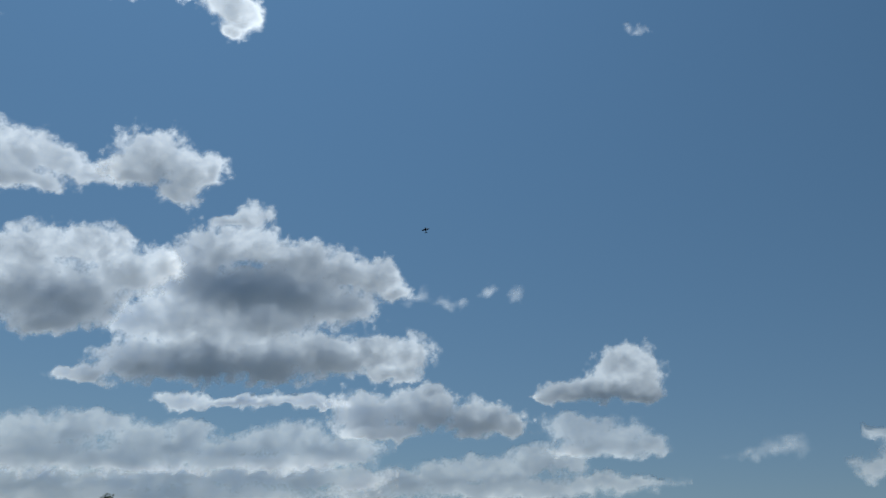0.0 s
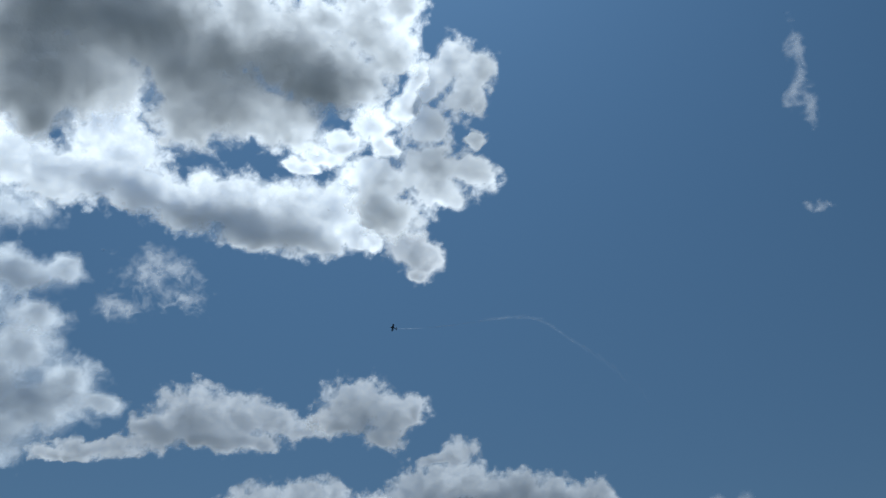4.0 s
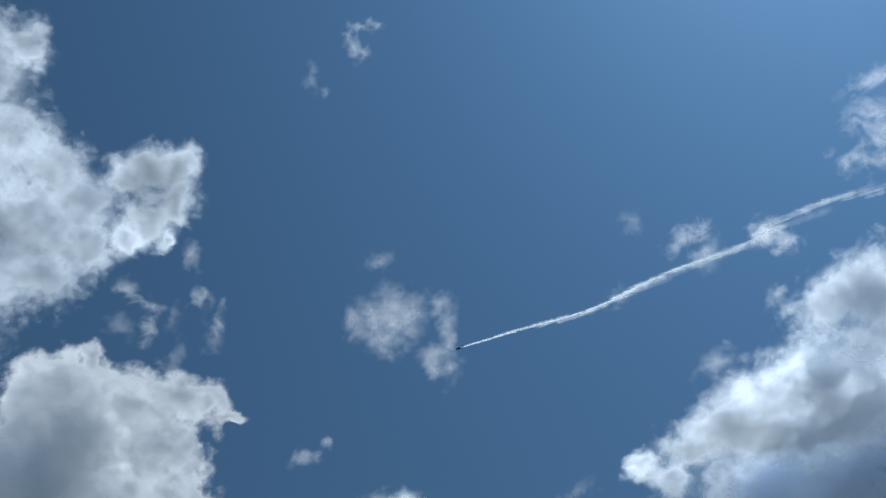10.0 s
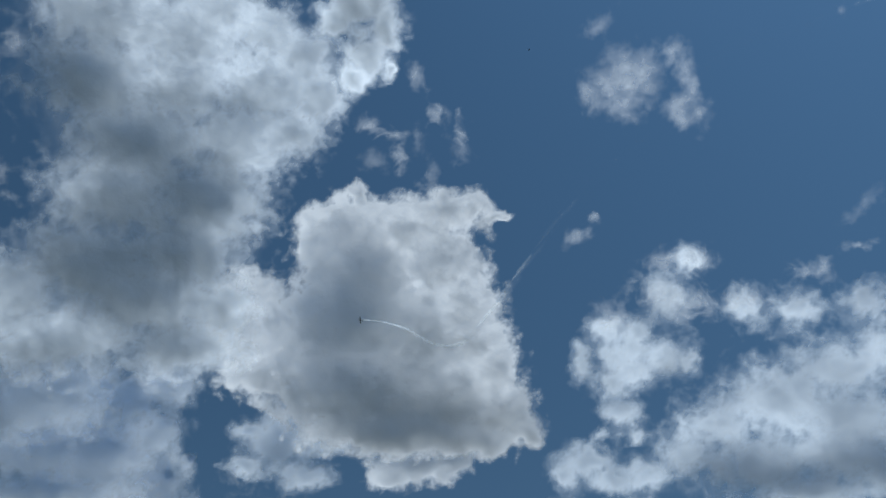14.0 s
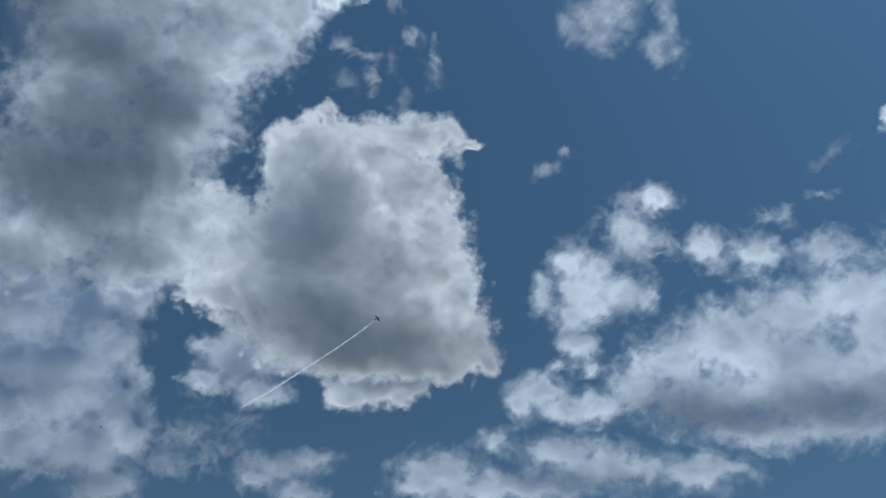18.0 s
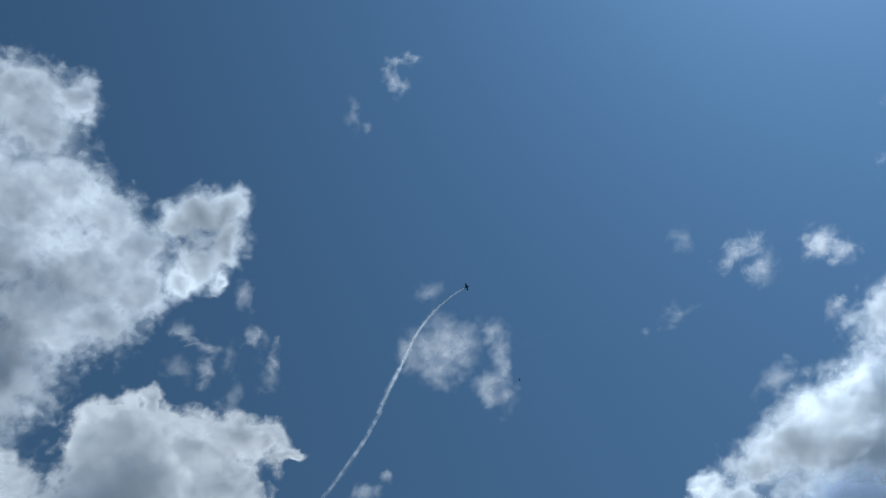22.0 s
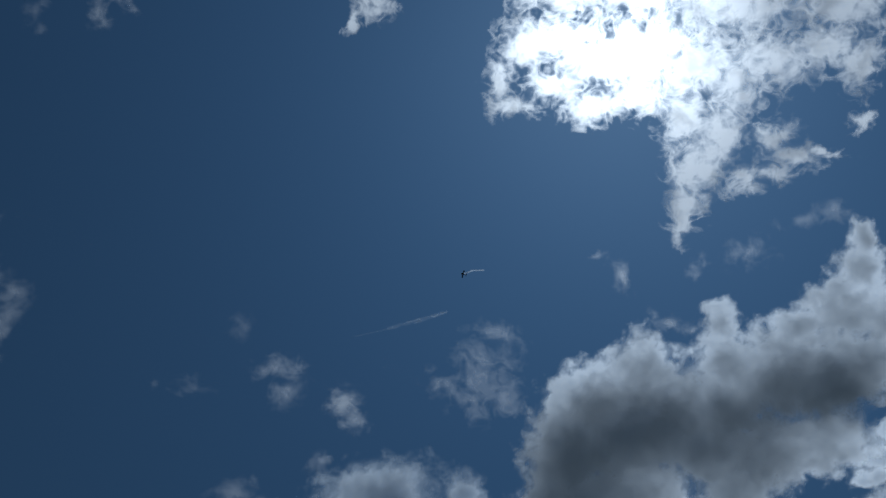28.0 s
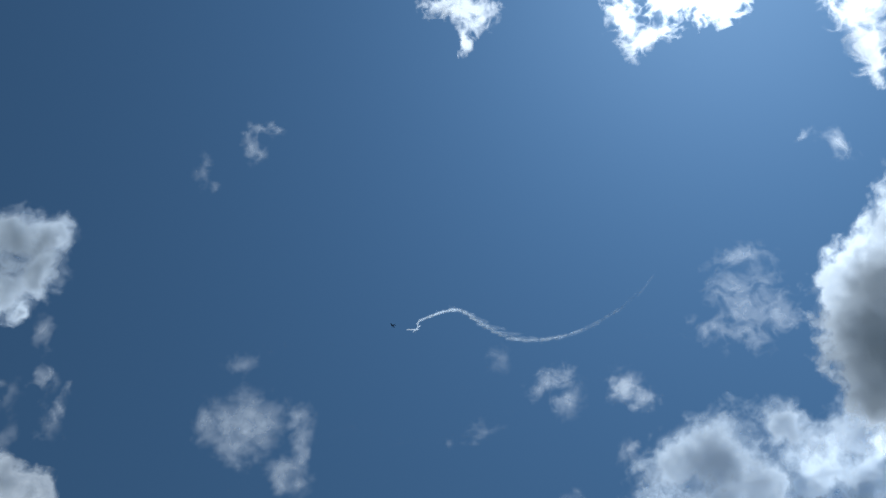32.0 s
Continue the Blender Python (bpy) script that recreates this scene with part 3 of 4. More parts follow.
cloud("cum", "long white cumulus ridge with a shaded grey foot", (-870, 1211, 1138), (127.3, 0.7, 36.2), 1875,
      [(330, 33, 98, 52), (237, 4, 104, 63), (121, -7, 98, 60), (179, -65, 81, 37), (294, -36, 103, 44), (29, -38, 93, 52), (-64, -27, 81, 49), (-146, -13, 70, 49), (-215, -36, 93, 60), (386, -13, 69, 34), (-309, -25, 82, 58), (-368, 22, 70, 58), (-105, 39, 93, 47), (-146, 98, 70, 58), (-404, 92, 47, 59)],
      [(202, -53, 127, 32, 0.8), (40, -59, 104, 29, 0.6), (-99, -36, 93, 35, 0.4)], seed=18)
cloud("pile", "small ragged white cumulus puff", (-493, 1616, 1179), (125.5, 9.7, 23.8), 2059,
      [(-6, 5, 61, 51), (40, -7, 32, 34), (-35, 29, 43, 29), (21, -49, 32, 27)],
      [(10, -25, 35, 30, 0.3)], seed=19)
cloud("bank", "wide pale cumulus bank with soft blue-grey folds", (-1514, 729, 1124), (124.8, -13.2, 55.3), 2021,
      [(69, 336, 118, 56), (121, 301, 86, 83), (-85, 219, 116, 88), (34, 200, 132, 83), (153, 205, 72, 73), (269, 278, 44, 60), (301, 198, 73, 42), (388, 176, 58, 71), (-38, 81, 138, 92), (128, 72, 125, 72), (-186, 169, 101, 136), (366, 25, 87, 57), (481, -12, 116, 61), (-74, -67, 135, 91), (98, -58, 156, 82), (469, -112, 167, 45), (358, -159, 135, 56), (192, -190, 173, 78), (-6, -216, 192, 102), (408, -234, 125, 49), (241, -310, 175, 53), (-193, -143, 119, 154), (-302, 121, 96, 88), (-315, -10, 113, 108), (-210, 34, 129, 111)],
      [(98, 293, 63, 61, 0.5), (-109, 18, 92, 67, 0.65), (44, 224, 78, 48, 0.3), (-15, -238, 190, 90, 0.7), (192, -201, 138, 59, 0.5), (-116, -56, 61, 67, 0.5), (-221, 50, 158, 89, 0.9)], seed=20)
cloud("bank", "soft grey-white cloud scrap with frayed sides", (-1451, 1488, 1165), (119.3, -3.1, 42.5), 2382,
      [(2, 35, 108, 51), (107, 57, 55, 34), (-77, 42, 54, 31), (68, -65, 79, 36), (-74, -48, 85, 42)],
      [(9, 21, 72, 28, 0.3)], seed=21)
cloud("wisp", "thin torn veil of cloud", (-1057, 1491, 1110), (121.2, 0.8, 35.8), 2137,
      [(17, 44, 73, 36), (62, -25, 55, 33), (-68, -71, 47, 28), (-23, 9, 52, 44), (-127, 41, 16, 8)],
      [], seed=22)
cloud("veil", "faint frayed scraps of high cloud", (-967, 323, 1152), (141.7, -17.6, 50.6), 1537,
      [(-51, 64, 35, 15), (-17, 48, 19, 18), (46, -32, 28, 31), (63, -64, 17, 19), (-47, 18, 24, 17), (-13, -106, 13, 12)],
      [], seed=23)
cloud("veil", "thin torn wisps beside a great cumulus", (-358, 758, 1193), (145.3, 5.7, 33.3), 1457,
      [(69, -5, 31, 13), (119, -7, 17, 20), (-17, -26, 37, 22), (234, 2, 20, 20), (330, 41, 18, 13), (-167, -99, 24, 12), (-208, -7, 11, 21)],
      [], seed=24)
cloud("sun", "thin brilliant white cloud torn around the sun, with a hanging tail", (-229, 504, 1161), (158.7, 14.4, 57.0), 1284,
      [(-215, 45, 41, 37), (-250, -9, 21, 36), (-229, -40, 31, 17), (-168, 56, 46, 38), (-171, -9, 47, 22), (-114, 33, 68, 45), (-123, -35, 39, 26), (-47, 44, 66, 52), (-52, -16, 52, 27), (12, 32, 58, 51), (5, -46, 34, 45), (20, -114, 28, 46), (23, -158, 25, 40), (22, -184, 14, 28), (48, -101, 26, 45), (70, 17, 49, 58), (60, -56, 32, 45), (117, 42, 45, 33), (93, -116, 29, 17), (121, -100, 32, 16), (155, -79, 36, 15), (190, -69, 31, 10), (124, -55, 31, 21), (176, 63, 53, 28), (217, 45, 26, 35), (227, -26, 15, 16)],
      [], seed=25)
cloud("sun", "thin white cloud sheet glowing before the sun", (-116, 443, 1252), (165.7, 14.3, 58.9), 1331,
      [(-170, -23, 71, 53), (-55, -15, 106, 59), (71, -22, 101, 58), (197, -14, 82, 56), (-105, 65, 91, 64)],
      [], seed=26)
cloud("sun", "small frayed scrap of white cloud near the sun", (-361, 82, 1215), (163.3, 3.1, 87.4), 1269,
      [(-1, 8, 42, 16), (22, -11, 20, 16), (3, -35, 9, 18), (-31, 14, 23, 10)],
      [], seed=27)
cloud("veil", "thin lacy cloud of fine white threads", (-791, 547, 1165), (142.7, 14.2, 73.1), 1510,
      [(4, 71, 40, 20), (-20, 21, 35, 43), (17, 8, 33, 49), (-55, -38, 32, 18), (-1, -52, 36, 25), (48, -19, 26, 30), (-4, -10, 36, 47)],
      [], seed=28)
cloud("puff", "soft round puff of white cloud", (-1012, -250, 1110), (136.8, -2.3, 101.5), 1522,
      [(5, 20, 52, 39), (-26, 3, 39, 43), (37, 7, 34, 43), (-4, -32, 43, 28), (-51, -6, 22, 33), (11, -5, 51, 43)],
      [], seed=29)
cloud("puff", "soft curved puff of thin white cloud", (-1127, -174, 1152), (135.2, 0.3, 99.1), 1620,
      [(-6, 71, 20, 30), (10, 21, 22, 47), (-14, -28, 34, 39), (16, -32, 22, 35)],
      [], seed=30)
cloud("faint", "faint small puff of thin cloud", (-931, 171, 1193), (141.6, 2.0, 82.2), 1521,
      [(0, 0, 18, 21)],
      [], seed=31)
cloud("faint", "faint torn ring of thin cloud", (-954, 269, 1138), (139.1, 4.8, 79.8), 1508,
      [(-20, 19, 37, 12), (17, -4, 19, 28), (3, -32, 15, 13)],
      [], seed=32)
cloud("wisp", "small ragged white cloud puff", (-986, 392, 1179), (138.6, 7.8, 77.0), 1585,
      [(0, 12, 24, 21), (19, -17, 25, 15), (-22, 0, 19, 18)],
      [], seed=33)
cloud("faint", "faint streak of thin cloud", (-1035, 132, 1124), (137.1, 0.6, 83.4), 1533,
      [(12, 6, 32, 13), (-7, -12, 13, 9), (-44, -12, 13, 8)],
      [], seed=34)
cloud("puff", "small torn triangular cloud scrap", (-1396, -488, 1165), (129.3, -12.6, 99.2), 1882,
      [(-6, -2, 34, 19), (35, 12, 11, 10)],
      [], seed=35)
cloud("veil", "thin curled wisp of high cloud", (-520, -196, 1125), (155.9, -10.7, 88.1), 1253,
      [(-5, 3, 11, 26), (18, 16, 20, 7), (32, 12, 9, 7), (-59, -43, 6, 12), (6, -8, 10, 14)],
      [], seed=36)
cloud("faint", "tiny faint scrap of cloud", (-1258, 278, 1152), (131.8, 3.3, 80.5), 1727,
      [(43, 8, 21, 15), (-124, -23, 8, 12)],
      [], seed=37)
cloud("faint", "barely visible thin cloud patch", (-948, -257, 1193), (141.7, -10.6, 92.0), 1544,
      [(0, 0, 23, 13)],
      [], seed=38)
cloud("bank", "broad white cumulus slope with a soft ragged rim", (-1391, 502, 1138), (127.9, 6.9, 75.5), 1865,
      [(-166, 4, 102, 50), (-75, 48, 74, 46), (3, 64, 89, 66), (-252, -27, 63, 31), (-348, -35, 28, 22), (-56, -28, 177, 54), (77, 4, 119, 75), (172, -28, 127, 64)],
      [(-20, -10, 230, 60, 0.35)], seed=39)
cloud("bank", "tall soft white cumulus wall with a frayed edge", (-1674, 408, 1179), (125.4, 13.1, 85.4), 2087,
      [(-229, 35, 40, 29), (-173, 17, 52, 41), (-100, 111, 47, 55), (-18, 180, 65, 66), (32, 74, 104, 127), (-42, -7, 75, 65), (-11, -97, 63, 90), (-111, -151, 61, 34), (-208, -96, 46, 53), (74, -51, 91, 179)],
      [(7, -130, 62, 45, 0.5), (-10, 0, 130, 150, 0.35)], seed=40)
cloud("veil", "frayed thin cumulus shreds", (-1650, -335, 1124), (123.7, 0.6, 101.9), 2024,
      [(-40, 71, 62, 31), (21, 59, 32, 29), (-90, 11, 49, 43), (-188, -31, 52, 31), (103, -42, 72, 26), (236, -7, 41, 28), (333, 29, 29, 11), (-17, -30, 73, 35)],
      [], seed=41)
cloud("bank", "immense white cumulus cloud with a grey shaded face", (-762, -1038, 1165), (133.2, -11.5, 133.2), 1736,
      [(14, 384, 86, 58), (102, 400, 36, 39), (-73, 321, 121, 77), (61, 329, 68, 59), (-67, 234, 141, 78), (127, 242, 81, 60), (66, 200, 99, 80), (208, 215, 62, 47), (270, 166, 70, 52), (301, 93, 50, 53), (206, 112, 115, 83), (54, 109, 89, 71), (-90, 116, 131, 89), (246, 23, 64, 49), (152, 7, 103, 84), (-28, 7, 145, 81), (98, -107, 112, 84), (-79, -84, 115, 81), (45, -190, 116, 84), (-132, -204, 123, 82), (-28, -282, 148, 84), (108, -305, 62, 54), (-255, -260, 82, 80), (-185, -346, 141, 72), (39, -381, 122, 60)],
      [(45, -180, 75, 126, 0.5), (-198, 162, 135, 125, 0.4), (-7, 58, 107, 50, 0.3), (-54, -187, 78, 124, 0.5), (-105, -247, 125, 72, 0.5), (-158, -163, 103, 91, 0.4), (-183, 104, 91, 58, 0.7), (48, -75, 90, 52, 0.6), (-76, 7, 133, 40, 0.5), (143, 59, 61, 41, 0.3), (-177, -387, 132, 41, 0.3), (9, -369, 91, 43, 0.3)], seed=42)
cloud("bank", "bright ragged cumulus knob beside a larger cloud", (-705, -542, 1110), (141.4, -3.2, 123.6), 1421,
      [(-47, 10, 30, 33), (-16, 35, 34, 33), (22, 51, 34, 36), (34, 2, 29, 42), (3, -40, 34, 37), (-19, -74, 26, 31), (38, -57, 10, 20)],
      [(0, 0, 45, 60, 0.25)], seed=43)
cloud("pile", "massive crisp-rimmed cumulus cloud with a dark grey base", (-1475, -1023, 1152), (122.7, -1.5, 123.8), 2132,
      [(-103, 246, 103, 75), (-54, 321, 29, 40), (-155, 193, 58, 96), (49, 248, 127, 75), (149, 282, 89, 59), (214, 295, 46, 35), (271, 271, 35, 14), (-23, 140, 158, 106), (143, 161, 104, 85), (196, 75, 83, 80), (-101, 35, 157, 118), (83, 9, 198, 118), (222, -18, 69, 87), (275, -90, 53, 74), (-49, 35, 131, 105), (-296, 21, 116, 104), (-310, 87, 78, 60), (-48, -122, 196, 117), (149, -136, 171, 104), (281, -188, 82, 65), (341, -234, 37, 39), (31, -239, 222, 59), (222, -259, 119, 39), (-151, -134, 104, 90), (-268, -95, 116, 65)],
      [(-75, 61, 118, 92, 0.6), (-152, -44, 91, 78, 0.4), (-47, -135, 143, 65, 0.7), (57, -219, 196, 52, 0.9), (-37, 180, 66, 40, 0.3), (96, -70, 66, 39, 0.3)], seed=44)
cloud("bank", "ragged grey cloud tuft below a larger cumulus", (-1896, -1632, 1193), (115.5, -3.5, 129.1), 2771,
      [(-37, 2, 108, 75), (40, -95, 90, 45), (-124, -62, 58, 35), (-120, 43, 49, 26), (18, 68, 83, 66), (94, 19, 76, 66)],
      [(-19, -38, 65, 32, 0.3), (0, 0, 130, 90, 0.25)], seed=45)
cloud("pile", "pale cumulus lobe under a dark cloud base", (-2210, -1382, 1138), (113.6, -0.0, 122.0), 2844,
      [(0, 42, 146, 66), (-68, 12, 85, 50), (103, 75, 79, 43)],
      [(0, 75, 130, 37, 0.6)], seed=46)
cloud("veil", "frayed white shreds of cloud beside larger ones", (-966, -615, 1179), (135.8, -0.7, 121.8), 1643,
      [(-36, -19, 42, 13), (-28, -59, 14, 34), (-86, -4, 22, 14), (86, -19, 12, 36), (78, 26, 10, 14), (0, 81, 18, 26), (35, 16, 16, 20)],
      [], seed=47)
cloud("bank", "ragged pale cloud bank with blue gaps", (-1718, -2168, 1124), (112.4, -9.7, 137.6), 2985,
      [(-99, 214, 155, 112), (46, 158, 138, 86), (-41, 22, 187, 127), (144, -3, 91, 113), (193, -106, 66, 78), (64, -163, 143, 93), (126, -272, 106, 60), (-124, -110, 121, 114), (224, 57, 27, 24)],
      [(-91, 88, 92, 67, 0.3), (39, -261, 94, 33, 0.4), (0, 0, 240, 260, 0.3)], seed=48)
cloud("shred", "wispy upright cumulus with frayed top", (-1841, -524, 1165), (121.4, 4.4, 108.6), 2240,
      [(128, 177, 48, 46), (74, 95, 53, 63), (-7, 20, 41, 33), (47, -48, 78, 57), (-21, -76, 57, 36), (-144, -42, 30, 55), (-91, 27, 33, 28), (107, -61, 29, 38), (-20, -21, 54, 41), (-75, -103, 55, 33), (-69, -40, 49, 50), (-83, 25, 49, 44)],
      [(60, -82, 53, 22, 0.3)], seed=49, rag=1)
cloud("shred", "small ragged cumulus tuft", (-2106, -686, 1110), (116.6, 3.0, 109.5), 2477,
      [(-1, 17, 60, 60), (40, -40, 36, 27), (-65, -37, 27, 21)],
      [], seed=50, rag=1)
cloud("shred", "broad blue-white cumulus bank with a shaded grey base", (-2457, -154, 1152), (115.4, 8.7, 97.7), 2718,
      [(71, 280, 92, 60), (-117, 280, 70, 65), (-248, 301, 60, 63), (135, 161, 127, 93), (-26, 110, 177, 88), (-195, 40, 185, 106), (-345, -16, 128, 88), (-453, -99, 105, 75), (-17, -23, 204, 103), (200, 68, 124, 121), (-262, -144, 218, 89), (-35, -116, 234, 108), (192, -83, 164, 120), (-128, -219, 194, 43), (76, -190, 155, 51), (256, 98, 122, 211)],
      [(-29, 39, 132, 63, 0.2), (-202, -182, 260, 57, 0.9), (107, -137, 154, 60, 0.8), (-372, -122, 96, 65, 0.4)], seed=51, rag=1)
cloud("shred", "ragged cloud shreds below a cumulus bank", (-2574, -915, 1193), (113.6, 2.1, 110.5), 2980,
      [(-52, 40, 98, 54), (-125, -4, 58, 65), (19, -22, 108, 53), (127, -13, 89, 53)],
      [], seed=52, rag=1)
cloud("shred", "low wide white cumulus bank", (-3033, -1085, 1138), (109.4, 1.6, 110.3), 3415,
      [(-440, -1, 159, 89), (-230, 110, 87, 49), (-4, 69, 163, 72), (176, 9, 241, 91), (473, -1, 196, 74), (-191, -61, 328, 60), (629, 5, 70, 35), (-523, -52, 105, 48)],
      [(114, -40, 301, 39, 0.5)], seed=53, rag=1)
cloud("shred", "small soft grey cloud low in the sky", (-2717, -2074, 1179), (109.1, -3.9, 126.0), 3616,
      [(-16, 24, 149, 59), (111, 60, 95, 38), (-120, -28, 84, 46), (51, -70, 106, 42)],
      [(-15, -7, 106, 29, 0.3)], seed=54)
cloud("bank", "pale cloud corner beside a gap of blue", (-348, -1143, 1124), (135.2, -15.2, 148.2), 1639,
      [(20, 22, 46, 63), (39, -59, 34, 46), (-1, -40, 41, 63), (-28, 31, 48, 79)],
      [(7, -40, 25, 27, 0.3)], seed=55)
cloud("veil", "faint shredded cloud strands in a blue gap", (-536, -1221, 1165), (132.1, -11.3, 146.3), 1770,
      [(-3, 6, 25, 36), (35, 117, 21, 34), (31, -107, 16, 27), (49, -149, 10, 15), (-80, -54, 24, 20)],
      [], seed=56)
cloud("bank", "low grey-white cumulus field", (-912, -1841, 1110), (118.6, -7.4, 149.6), 2335,
      [(-100, 129, 109, 74), (36, 132, 101, 62), (-93, -2, 156, 91), (12, -147, 173, 86), (-131, -169, 70, 51), (-237, 49, 115, 154), (-30, 184, 99, 59), (-104, 195, 85, 59), (54, 25, 152, 107), (170, 25, 145, 109), (254, -98, 134, 96), (163, -137, 156, 80)],
      [(83, -56, 217, 67, 0.6), (89, -188, 139, 53, 0.5), (-87, -106, 84, 52, 0.4), (0, -20, 330, 190, 0.45)], seed=57)
cloud("cum", "torn white shreds between two cumulus heads", (-455, 1169, 1152), (133.0, 8.0, 28.7), 1702,
      [(6, 11, 38, 37), (56, 58, 28, 41), (-35, -40, 41, 23), (41, -25, 36, 21), (65, 114, 22, 41), (-76, -72, 52, 21), (-96, -104, 42, 15)],
      [], seed=58)
cloud("bank", "wide soft grey-white cumulus field", (-2133, 1953, 1193), (112.6, -8.3, 44.1), 3128,
      [(280, 163, 125, 85), (95, 61, 255, 117), (421, 64, 110, 85), (-80, -43, 226, 137), (526, 5, 75, 37), (207, -89, 190, 71), (-173, 111, 175, 104), (343, -10, 162, 83), (-318, -9, 152, 184), (27, -164, 247, 68)],
      [(22, -96, 215, 52, 0.5), (271, 8, 141, 45, 0.3), (0, 0, 420, 180, 0.3)], seed=59)
cloud("pile", "small bright cumulus puff low in the sky", (-3870, -627, 1020), (104.7, 7.2, 101.1), 4051,
      [(-3, 35, 82, 57), (-33, -13, 94, 56), (48, -23, 81, 47)],
      [], seed=60)
cloud("puff", "small thin cloud low in the sky", (-2136, -3425, 1156), (106.0, -5.9, 146.3), 4198,
      [(-24, 15, 192, 100), (89, -46, 152, 68), (125, 154, 75, 61), (-82, -41, 147, 76)],
      [], seed=61)
cloud("veil", "thin upright wisp of high cloud", (299, 1200, 1124), (132.5, 6.2, -8.3), 1670,
      [(1, 55, 11, 38), (-3, -3, 15, 39), (14, -51, 12, 29), (-16, -32, 10, 19)],
      [], seed=62)
cloud("bank", "grey-white cloud field below a great cumulus", (-1408, -1945, 1095), (114.8, -8.8, 140.1), 2638,
      [(-113, 105, 149, 82), (69, 101, 157, 84), (228, 142, 90, 56), (-101, -39, 148, 95), (66, -55, 141, 88), (206, 4, 74, 60), (-38, -154, 204, 57)],
      [(5, 4, 84, 44, 0.5), (-113, 105, 109, 35, 0.6), (143, 79, 102, 36, 0.5), (-94, -125, 134, 28, 0.6), (0, 0, 300, 170, 0.4)], seed=63)
cloud("bank", "broken white cloud shreds with blue gaps", (-1215, 863, 1110), (128.2, -15.1, 43.1), 1858,
      [(-21, 118, 66, 52), (49, 57, 69, 49), (-35, -17, 76, 58), (60, -70, 69, 41), (-29, -121, 67, 42)],
      [], seed=64, rag=1)
cloud("veil", "thin grey veil drifting through a blue gap", (-2181, -2022, 1150), (111.4, -8.7, 129.4), 3188,
      [(-59, 1, 131, 60), (50, -78, 103, 68), (-112, -106, 93, 52), (124, 20, 86, 46), (-5, 129, 76, 38)],
      [], seed=71)
cloud("faint", "upright threads of thin cloud above a cumulus", (-1001, -638, 1150), (134.1, -2.5, 120.1), 1652,
      [(29, -49, 13, 35), (82, -5, 23, 23), (8, 18, 16, 35), (59, 59, 14, 25), (-73, -13, 31, 20)],
      [], seed=72)
cloud("faint", "faint smudge of thin cloud in the open sky", (-1248, 300, 1150), (133.8, 15.5, 90.9), 1722,
      [(0, 0, 26, 20)],
      [], seed=73)
cloud("faint", "small upright smudge of thin cloud", (-1095, 393, 1150), (137.6, 17.9, 88.9), 1635,
      [(0, 0, 13, 22)],
      [], seed=74)
cloud("faint", "thin upright streak of high cloud", (-577, -266, 1150), (151.6, -6.0, 103.8), 1312,
      [(-8, 4, 10, 24), (8, -19, 10, 10)],
      [], seed=75)
cloud("faint", "pale smudge of thin cloud beside a cumulus", (-1215, 311, 1150), (133.9, 13.3, 88.1), 1701,
      [(-5, -8, 24, 20), (16, 15, 12, 14)],
      [], seed=76)
cloud("faint", "pale torn tuft beside a great cumulus", (-1102, 406, 1150), (136.6, 15.9, 85.9), 1643,
      [(0, 0, 19, 27)],
      [], seed=77)
cloud("veil", "slanting thread of cloud under the sun", (-437, 701, 1150), (147.0, 14.5, 52.9), 1415,
      [(-7, -5, 10, 16), (6, 13, 11, 8)],
      [], seed=78)
cloud("faint", "faint level streak of thin cloud above a bank", (-1250, 317, 1150), (132.2, -7.8, 68.8), 1727,
      [(-13, 2, 47, 12), (39, -5, 21, 10)],
      [], seed=79)
cloud("faint", "dim patch of thin cloud in the open sky", (-915, -245, 1150), (144.0, -17.6, 82.4), 1489,
      [(0, 0, 32, 15)],
      [], seed=80)
cloud("faint", "dim smudge of cloud above a broad bank", (-1242, 322, 1150), (132.0, -4.7, 71.2), 1722,
      [(0, 0, 25, 19)],
      [], seed=81)
cloud("veil", "short bright thread of cloud near a cumulus head", (-514, 592, 1150), (147.4, 11.2, 57.9), 1390,
      [(18, -3, 11, 22), (-14, 17, 15, 8)],
      [], seed=82)
cloud("veil", "torn fringe of cloud over a cumulus head", (-537, 720, 1150), (144.3, 14.1, 55.4), 1458,
      [(0, -9, 40, 10), (-18, 8, 10, 12)],
      [], seed=83)
cloud("faint", "faint low streak of thin cloud beside a bank", (-1584, 29, 1150), (127.2, -13.6, 78.8), 1957,
      [(0, 0, 52, 15)],
      [], seed=84)


# ---- the aeroplane ----
def loft(bm, rings, close=True):
    made = [[bm.verts.new(p) for p in ring] for ring in rings]
    n = len(made[0])
    for a, b in zip(made, made[1:]):
        for k in range(n):
            bm.faces.new((a[k], a[(k + 1) % n], b[(k + 1) % n], b[k]))
    if close:
        bm.faces.new(list(reversed(made[0])))
        bm.faces.new(made[-1])


def oval(y, w, h, z=0.0, sides=20):
    return [(w * math.cos(2 * math.pi * k / sides), y, z + h * math.sin(2 * math.pi * k / sides)) for k in range(sides)]


def foil(x, y, z, chord, thick, upright=False):
    """A wing section: chord runs back from y."""
    out = []
    for k in range(16):
        a = 2 * math.pi * k / 16
        along = 0.5 - 0.5 * math.cos(a)
        t = thick * math.sin(a) * (1.1 - 0.75 * along)
        out.append((x + t, y - chord * along, z) if upright else (x, y - chord * along, z + t))
    return out


